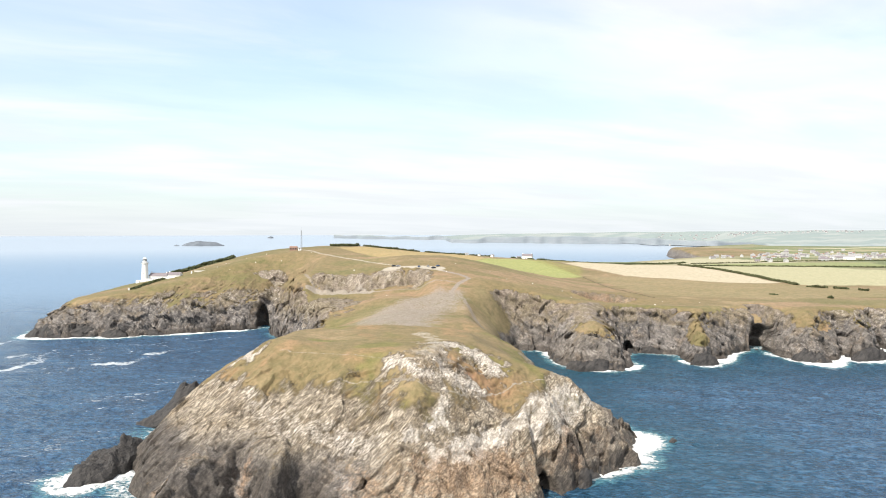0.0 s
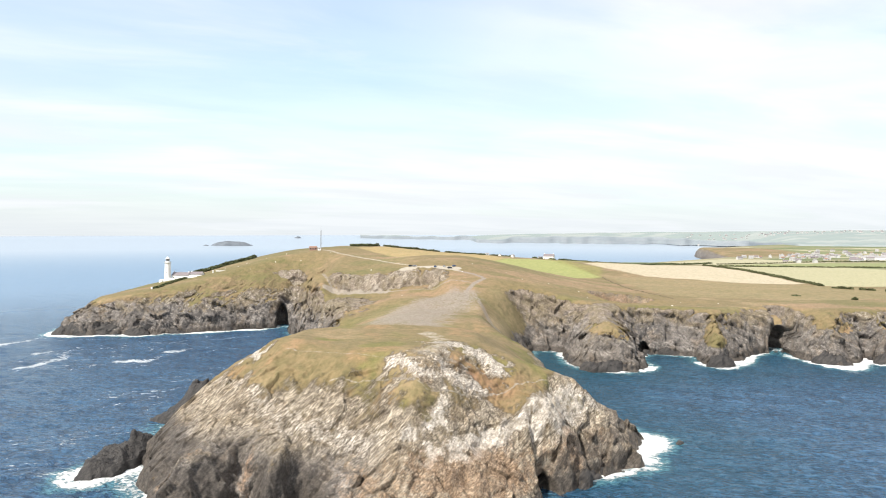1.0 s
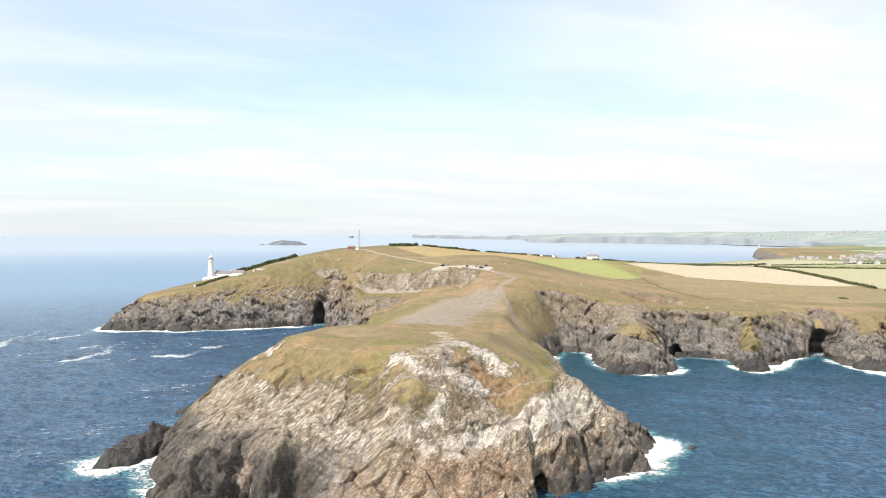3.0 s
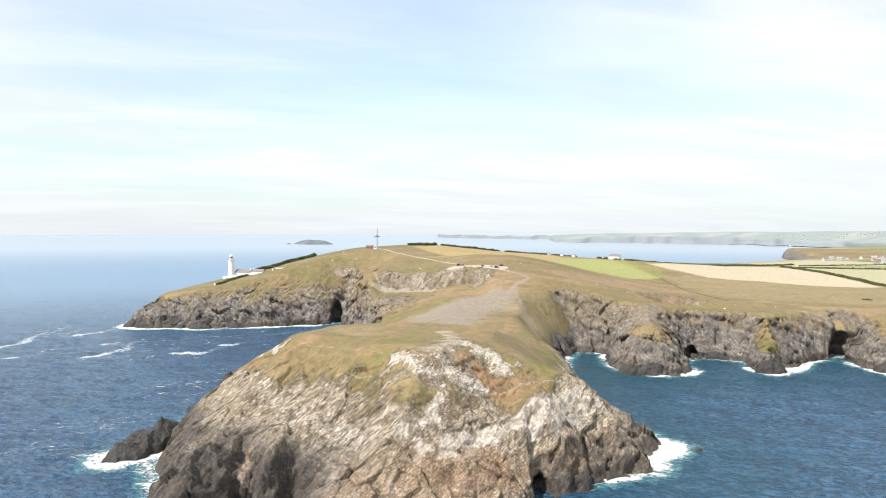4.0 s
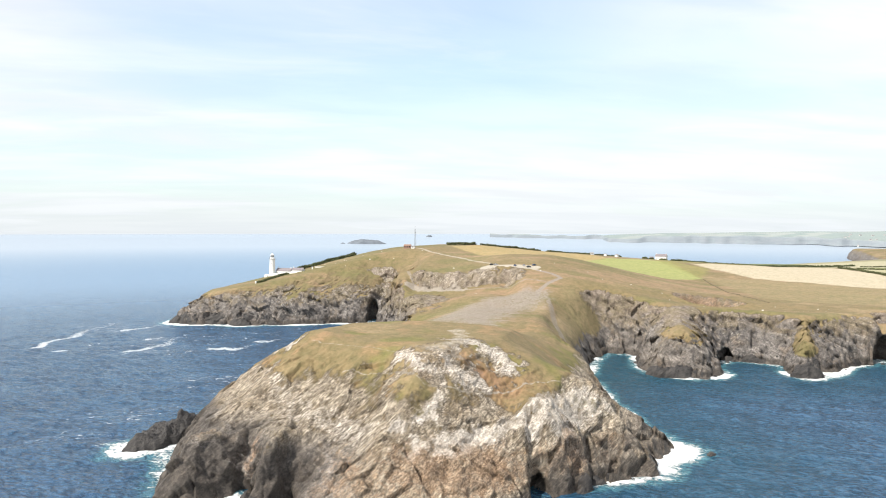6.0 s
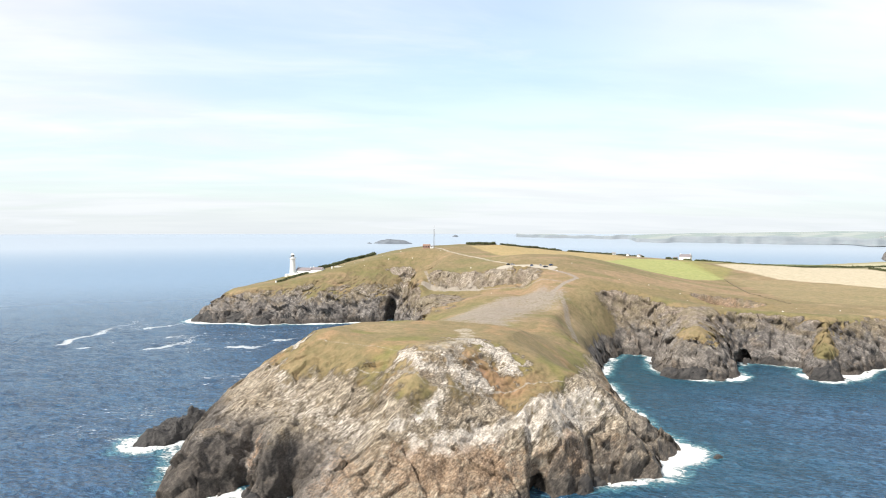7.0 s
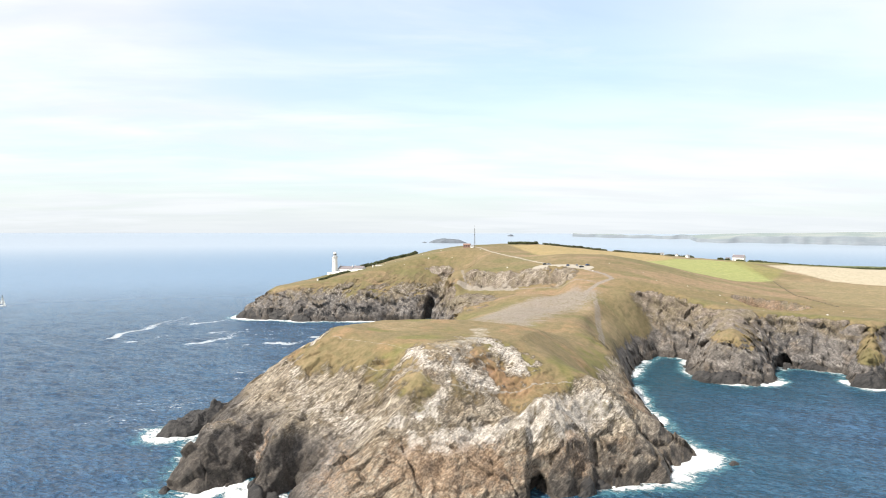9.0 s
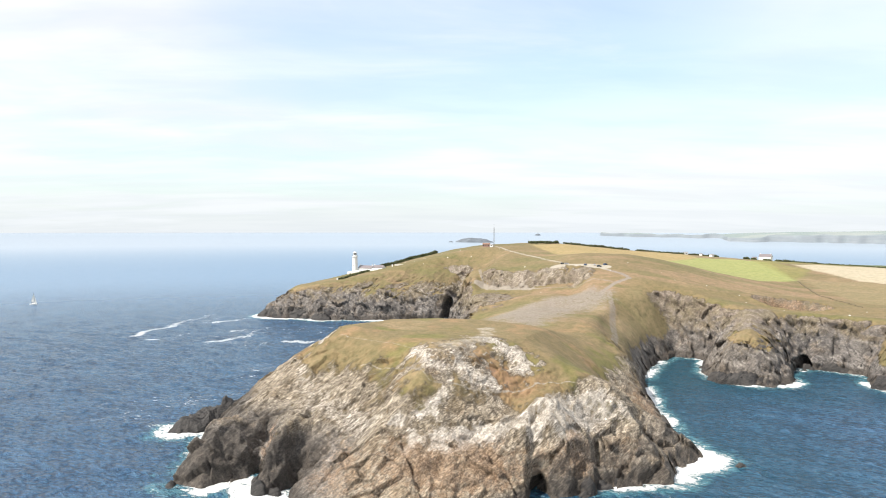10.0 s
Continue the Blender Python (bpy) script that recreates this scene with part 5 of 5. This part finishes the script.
LX, LY = -283.8, 712
LZ = 42.7
lighthouse(LX, LY, LZ)
cottage(LX + 13, LY + 4, LZ + 2.6, 18, 8, 4.2, 7.0, -8, "low white keepers cottage with a purple slate roof beside the lighthouse", windows=4, chimneys=2)
cottage(LX + 29, LY + 4, LZ + 4.0, 13, 7, 3.8, 6.2, -6, "small white keepers cottage with a dark slate roof", windows=3, chimneys=1)
yard = thing("yard_wall", "thick whitewashed wall round the lighthouse yard", "wall", (LX, LY, LZ))
for i in range(5):
    gx = -2 + 7.6 * i
    part("front", box(7.6, 0.7, 5.2, (gx, -4.5 - 0.3 * i, ground_z(LX + gx, LY - 4.5) - LZ - 3.0), 0.08), WHITE, yard)
part("side", box(0.7, 12, 5.0, (-5.4, 0.6, -2.8), 0.08), WHITE, yard)
part("buttress", box(3.4, 3.2, 5.4, (-5.2, -4.6, -2.8), 0.25), WHITE, yard)

# gate pillar and wall stub on the approach
gp = thing("gate_pillar", "white gate pillar with a cap on the turf", "pillar", (-238, 716, ground_z(-238, 716)))
part("shaft", box(1.1, 1.1, 2.6, (0, 0, -0.4), 0.08), WHITE, gp)
part("cap", box(1.4, 1.4, 0.3, (0, 0, 2.2), 0.08), WHITE, gp)
ws = thing("field_wall", "low pale stone wall running from the gate pillar", "wall", (-229, 717, ground_z(-229, 717)))
part("coping", box(13, 0.9, 0.2, (0, 0, 0.9), 0.05), PALE_STONE, ws)
part("courses", box(13, 0.7, 1.5, (0, 0, -0.6), 0.05), PALE_STONE, ws)
post = thing("marker_post", "small white marker block at the end of the hedge", "marker", (-282, 669, ground_z(-282, 669)))
part("block", box(1.6, 1.2, 2.4, (0, 0, -0.6), 0.15), WHITE, post)
part("cap", box(1.8, 1.4, 0.2, (0, 0, 1.8), 0.05), WHITE, post)


# ---- radio mast and lookout ----
def mast(x, y, z, height=21.5):
    ob = thing("radio_mast", "slender grey steel lattice radio mast on the hilltop", "mast", (x, y, z))
    corner = lambda i, h: (1.05 * (1 - 0.55 * h / height) * math.cos(2.1 * i), 1.05 * (1 - 0.55 * h / height) * math.sin(2.1 * i), h)
    for i in range(3):
        part("leg", rod(corner(i, -0.5), corner(i, height), 0.09), STEEL, ob)
    for k in range(12):
        h0, h1 = height * k / 12, height * (k + 1) / 12
        bm = bmesh.new()
        for i in range(3):
            rod(corner(i, h0), corner((i + 1) % 3, h1), 0.06, bm)
            rod(corner(i, h1), corner((i + 1) % 3, h1), 0.06, bm)
        part("bracing", bm, STEEL, ob)
    part("whip_aerial", rod((0, 0, height), (0, 0, height + 4), 0.07), STEEL, ob)
    part("base", box(3, 3, 0.8, (0, 0, -0.6), 0.05), STONE, ob)
    return ob


mast(-136, 776, ground_z(-136, 776))
hut = cottage(-144, 772, ground_z(-144, 772), 8, 5, 2.8, 4.2, 4, "small red brick lookout hut with a tiled roof on the hilltop", TILE, BRICK, 3, 0, "lookout_hut")
cottage(-136.5, 768, ground_z(-136.5, 768), 3.4, 3, 2.2, 3.0, 4, "tiny white equipment cabin below the mast", SLATE_PALE, WHITE, 1, 0, "cabin")


# ---- cars on the gravel ----
def car(paint):
    ob = thing("car", "small parked car on the gravel car park", "car", group="parked cars")
    bm = box(4.2, 1.75, 0.72, (0, 0, 0.32), 0.14)
    part("body", bm, paint, ob)
    bm = bmesh.new()
    lo = [bm.verts.new(p) for p in ((-1.7, -0.8, 1.0), (1.1, -0.8, 1.0), (1.1, 0.8, 1.0), (-1.7, 0.8, 1.0))]
    hi = [bm.verts.new(p) for p in ((-1.3, -0.66, 1.5), (0.4, -0.66, 1.5), (0.4, 0.66, 1.5), (-1.3, 0.66, 1.5))]
    bm.faces.new(hi)
    for i in range(4):
        bm.faces.new((lo[i], lo[(i + 1) % 4], hi[(i + 1) % 4], hi[i]))
    part("cabin", bm, GLASS, ob, "dark glazed cabin")
    part("roof", box(1.7, 1.34, 0.06, (-0.45, 0, 1.49), 0.02), paint, ob)
    for sx in (-1.3, 1.3):
        for sy in (-0.8, 0.8):
            part("wheel", rod((sx, sy - 0.1, 0.32), (sx, sy + 0.1, 0.32), 0.32, n=14), RUBBER, ob)
    return ob


PAINTS = [plain("dark car paint", (0.03, 0.035, 0.045), 0.3, 0.1), plain("silver car paint", (0.5, 0.5, 0.52), 0.3, 0.1), plain("blue car paint", (0.05, 0.10, 0.22), 0.3, 0.1)]
cars = [car(p) for p in PAINTS]
for i, (x, y, a) in enumerate(((-27, 633, 30), (-23, 631, 35), (-4, 619, 80), (9, 611, 20), (4, 618, 100), (13, 620, 60))):
    m = pose(x, y, ground_z(x, y) - 0.02, 0, 0, a)
    if i < 3:
        cars[i].matrix_basis = m
    else:
        copy_thing(cars[i % 3], m)


# ---- hedges and bushes ----
def leafy(name, pts, width, height, label, mat, seed, density=1.0, category="hedge", group=""):
    """A hedge as a long heap of ragged leaf clumps on the ground."""
    rnd = np.random.default_rng(seed)
    V, F, n = [], [], 0
    for (ax, ay), (bx, by) in zip(pts[:-1], pts[1:]):
        L = math.hypot(bx - ax, by - ay)
        count = max(8, int(L * width * 0.9 * density))
        t = rnd.random(count)
        off = rnd.normal(0, width * 0.28, count)
        x = ax + (bx - ax) * t - (by - ay) / L * off
        y = ay + (by - ay) * t + (bx - ax) / L * off
        g = relief(x, y)[0]
        hh = height * (0.55 + 0.55 * (0.5 + 0.5 * fbm(x / 9 + seed, y / 9, octaves=2))) * np.sqrt(np.clip(1 - (off / width) ** 2, 0.1, 1))
        for cx, cy, cz, h in zip(x, y, g, hh):
            zc = cz + h * rnd.uniform(0.05, 0.8)
            size = rnd.uniform(0.5, 1.0) * min(1.3, 0.45 * height + 0.3)
            k = 9
            d = rnd.normal(size=(k, 3))
            d /= np.linalg.norm(d, axis=1)[:, None]
            c = np.array((cx, cy, zc)) + d * size * rnd.uniform(0.5, 1.1, (k, 1)) * (1, 1, 0.7)
            e1 = rnd.normal(size=(k, 3)) * size * 0.38
            e2 = rnd.normal(size=(k, 3)) * size * 0.38
            quad = np.stack([c - e1, c - e2, c + e1, c + e2], 1).reshape(-1, 3)
            V.append(quad)
            F.append(np.arange(k * 4).reshape(-1, 4) + n)
            n += k * 4
    ob = mesh_object(name, np.concatenate(V), np.concatenate(F), mat, smooth=False)
    return tagged(ob, label, category, group)


leafy("hedge", [(-282, 752), (-262, 772), (-240, 784), (-216, 798)], 10, 5.5, "dark windswept hedge climbing the hill behind the lighthouse", LEAF_DARK, 1, 1.6)
leafy("hedge", [(-281, 670), (-275, 684), (-268, 698), (-262, 705)], 5, 2.0, "dark green bank of scrub below the lighthouse wall", LEAF_DARK, 2, 1.6)
leafy("hedge", [(-112, 846), (-80, 868)], 8, 4.0, "thick dark hedge on the brow of the hill", LEAF_DARK, 3, 1.4)
leafy("hedge", [(-74, 876), (-40, 934), (-6, 976)], 6, 3.0, "long low hedge along the skyline", LEAF, 4)
leafy("hedge", [(4, 990), (60, 1034), (110, 1064)], 6, 2.6, "long low hedge along the skyline", LEAF, 5)
leafy("hedge", [(195, 1150), (260, 1220), (340, 1300), (440, 1400), (560, 1450)], 8, 4.2, "dark field hedge along the far edge of the farmland", LEAF_DARK, 6, 0.7)
leafy("hedge", [(455, 1210), (430, 1000), (416, 850), (406, 735)], 5, 3.0, "straight field hedge between two pale fields", LEAF, 7)
leafy("hedge", [(409, 721), (420, 704)], 4, 2.6, "clipped length of field hedge", LEAF, 8, 1.5)
leafy("hedge", [(424, 698), (434, 690)], 4, 2.6, "clipped length of field hedge", LEAF, 9, 1.5)
leafy("hedge", [(437, 678), (443, 672)], 4, 2.4, "clipped length of field hedge", LEAF, 10, 1.5)
leafy("hedge", [(470, 1180), (600, 1130), (760, 1060)], 5, 2.8, "thin hedge dividing the green fields", LEAF, 11, 0.7)
leafy("hedge", [(560, 1420), (760, 1360), (1000, 1260)], 6, 3.0, "thin hedge dividing the green fields", LEAF, 12, 0.5)
for i, (x, y, w, h) in enumerate(((366, 607, 4, 2.4), (104, 1046, 5, 4.6), (148, 1118, 7, 4.6), (158, 1120, 6, 3.0), (176, 1112, 9, 2.6), (190, 1118, 6, 2.6), (330, 640, 6, 1.0))):
    leafy("bush", [(x - w / 2, y), (x + w / 2, y + 1)], w, h, "rounded dark green bush on the open down", LEAF_DARK, 20 + i, 3.0, "bush", "bushes on the down")

# field wall that runs down over the turf
fw = thing("field_bank", "thin dark stone bank crossing the dry grass", "wall")
for (ax, ay), (bx, by) in zip(WALL_LINE[:-1], WALL_LINE[1:]):
    k = max(3, int(math.hypot(bx - ax, by - ay) / 7))
    for i in range(k):
        x, y = ax + (bx - ax) * (i + 0.5) / k, ay + (by - ay) * (i + 0.5) / k
        bm = box(math.hypot(bx - ax, by - ay) / k + 0.4, 0.9, 1.2, (x, y, ground_z(x, y) - 0.6), 0.15, turn=math.atan2(by - ay, bx - ax))
        part("bank", bm, BANK, fw)


# ---- farm and far houses ----
FZ = ground_z(174, 1150) + 1.0
cottage(176, 1152, FZ, 17, 9, 5.4, 9.0, -22, "white two storey farmhouse with a dark slate roof among bushes", SLATE, WHITE, 4, 2, "farmhouse")
cottage(160, 1142, ground_z(160, 1142), 6, 5, 2.8, 4.4, 10, "small white outbuilding near the farmhouse", SLATE, WHITE, 1, 0, "outbuilding")
for x, y in ((66, 1036), (86, 1046), (100, 985)):
    cottage(x, y, ground_z(x, y), 5, 4, 2.4, 3.8, random.uniform(0, 90), "small white shed by the field hedge", SLATE_PALE, WHITE, 1, 0, "shed", "field sheds")

random.seed(11)
kinds = [
    cottage(0, 0, 0, 10, 7, 4.4, 7.0, 0, "white rendered house with a grey slate roof in the far village", SLATE_PALE, FAR_WALL, 3, 1, "house", "village houses"),
    cottage(0, 0, 0, 10, 7, 2.6, 5.0, 0, "cream bungalow with a dark roof in the far village", SLATE, CREAM, 3, 1, "house", "village houses"),
    cottage(0, 0, 0, 14, 7, 4.6, 7.0, 0, "long white house with a dark roof in the far village", SLATE, FAR_WALL, 4, 2, "house", "village houses"),
    cottage(0, 0, 0, 9, 7, 2.6, 5.0, 0, "white bungalow with a brown tiled roof in the far village", TILE, FAR_WALL, 2, 1, "house", "village houses"),
]
homes = []
for _ in range(170):
    az, r = random.uniform(26.5, 38), random.triangular(1450, 2700, 1900)
    az += 0.0026 * (2000 - r) * -1
    homes.append((r * math.sin(radians(az)), r * math.cos(radians(az))))
for az, r in ((23.4, 1760), (23.9, 1740), (24.2, 1790), (23.1, 1700), (24.5, 1770), (25.2, 1800), (26.0, 1950)):
    homes.append((r * math.sin(radians(az)), r * math.cos(radians(az))))
for i, (x, y) in enumerate(homes):
    m = pose(x, y, max(4.0, ground_z(x, y)), 0, 0, random.choice((0, 0, 90, 90)) + random.uniform(-25, 25))
    if i < 4:
        kinds[i].matrix_basis = m
    else:
        copy_thing(kinds[random.choice((0, 0, 1, 2, 3))], m)
cottage(870, 1400, ground_z(870, 1400), 46, 16, 5.0, 8.0, -30, "large white farm shed with a pale roof", SLATE_PALE, WHITE, 6, 0, "farm_shed")
cottage(980, 1530, ground_z(980, 1530), 26, 14, 5.5, 8.5, -30, "white hotel block with a pale roof", SLATE_PALE, WHITE, 6, 1, "hotel")
rim = bpy.data.objects["backdrop"].data
zs = np.empty(len(rim.vertices) * 3, np.float32)
rim.vertices.foreach_get("co", zs)
zs = zs.reshape(-1, 3)
for _ in range(70):
    az, r = random.uniform(19, 34), random.uniform(4400, 4700)
    x, y = r * math.sin(radians(az)), r * math.cos(radians(az))
    k = np.argmin((zs[:, 0] - x) ** 2 + (zs[:, 1] - y) ** 2)
    copy_thing(kinds[random.choice((0, 2))], pose(x, y, float(zs[k, 2]) - 0.5, 0, 0, random.uniform(-30, 30)))


# ---- pale stones on the turf ----
random.seed(8)
stones = [sea_rock(0, 0, 2.4, 1.8, 1.1, 0, 60.0 + i * 4, "pale boulder half sunk in the turf", "boulder", 0.4, 0.0, "boulders on the turf", PALE_STONE) for i in range(2)]
spot = [(-214, 724), (-205, 735), (-190, 748), (-176, 730), (-170, 755), (-150, 735), (-160, 700), (-198, 712), (-140, 690), (60, 620), (72, 596), (96, 604), (120, 592), (124, 575), (205, 585), (232, 572), (-232, 738), (-120, 745),
        (-64, 640), (150, 575), (190, 560), (-30, 560), (20, 600), (-210, 742), (30, 640)]
spot = [(x, y) for x, y in spot if ground_z(x, y) > 25 and abs(ground_z(x + 2, y) - ground_z(x - 2, y)) + abs(ground_z(x, y + 2) - ground_z(x, y - 2)) < 3.0]
for i, (x, y) in enumerate(spot):
    s = random.uniform(0.4, 0.8)
    m = Matrix.Translation((x, y, ground_z(x, y) - 0.15)) @ Matrix.Rotation(random.uniform(0, 6), 4, "Z") @ Matrix.Diagonal((s, s, s, 1))
    if i < 2:
        stones[i].matrix_basis = m
    else:
        copy_thing(stones[i % 2], Matrix.Identity(4)).matrix_basis = m


# ---- sailing boat ----
boat = thing("sailing_boat", "small white sailing boat under full sail on open water", "boat", (-688, 622, 0.0), 14)
bm = bmesh.new()
secs = []
for i in range(9):
    t = i / 8
    x = -5 + 10 * t
    w = 1.6 * math.sin(math.pi * min(1, 0.25 + 0.75 * (1 - t))) ** 0.7 if t < 1 else 0.05
    secs.append([bm.verts.new(p) for p in ((x, -w, 1.1 + 0.3 * t), (x, -0.7 * w, 0.1), (x, 0, -0.5), (x, 0.7 * w, 0.1), (x, w, 1.1 + 0.3 * t))])
for a, b in zip(secs[:-1], secs[1:]):
    for i in range(4):
        bm.faces.new((a[i], a[i + 1], b[i + 1], b[i]))
    bm.faces.new((a[4], a[0], b[0], b[4]))
bm.faces.new(secs[0])
part("hull", bm, WHITE, boat)
part("cabin", box(3.4, 1.6, 0.7, (0.6, 0, 1.15), 0.15), WHITE, boat)
part("mast", rod((0.8, 0, 1.0), (0.8, 0, 15.0), 0.10, n=8), STEEL, boat)
part("boom", rod((0.8, 0, 2.6), (-4.2, 0.5, 2.6), 0.08, n=8), STEEL, boat)


def sail(corners, belly):
    bm = bmesh.new()
    n = 8
    a, b, c = [Vector(p) for p in corners]
    rows = []
    for i in range(n + 1):
        row = []
        for j in range(n + 1 - i):
            u, v = i / n, j / n
            p = a + (b - a) * u + (c - a) * v
            p.y += belly * (27 * u * v * (1 - u - v)) + belly * 0.8 * v * (1 - v - u)
            row.append(bm.verts.new(p))
        rows.append(row)
    for i in range(n):
        for j in range(n - i):
            bm.faces.new((rows[i][j], rows[i + 1][j], rows[i][j + 1]))
            if j < n - i - 1:
                bm.faces.new((rows[i + 1][j], rows[i + 1][j + 1], rows[i][j + 1]))
    bmesh.ops.solidify(bm, geom=bm.faces[:], thickness=0.03)
    return bm


part("mainsail", sail(((0.7, 0, 2.8), (0.7, 0, 14.6), (-4.0, 0.5, 2.8)), 0.5), SAIL, boat, smooth=True)
part("jib", sail(((4.9, 0, 1.6), (0.9, 0, 13.2), (0.9, 0.5, 2.0)), 0.5), SAIL, boat, smooth=True)
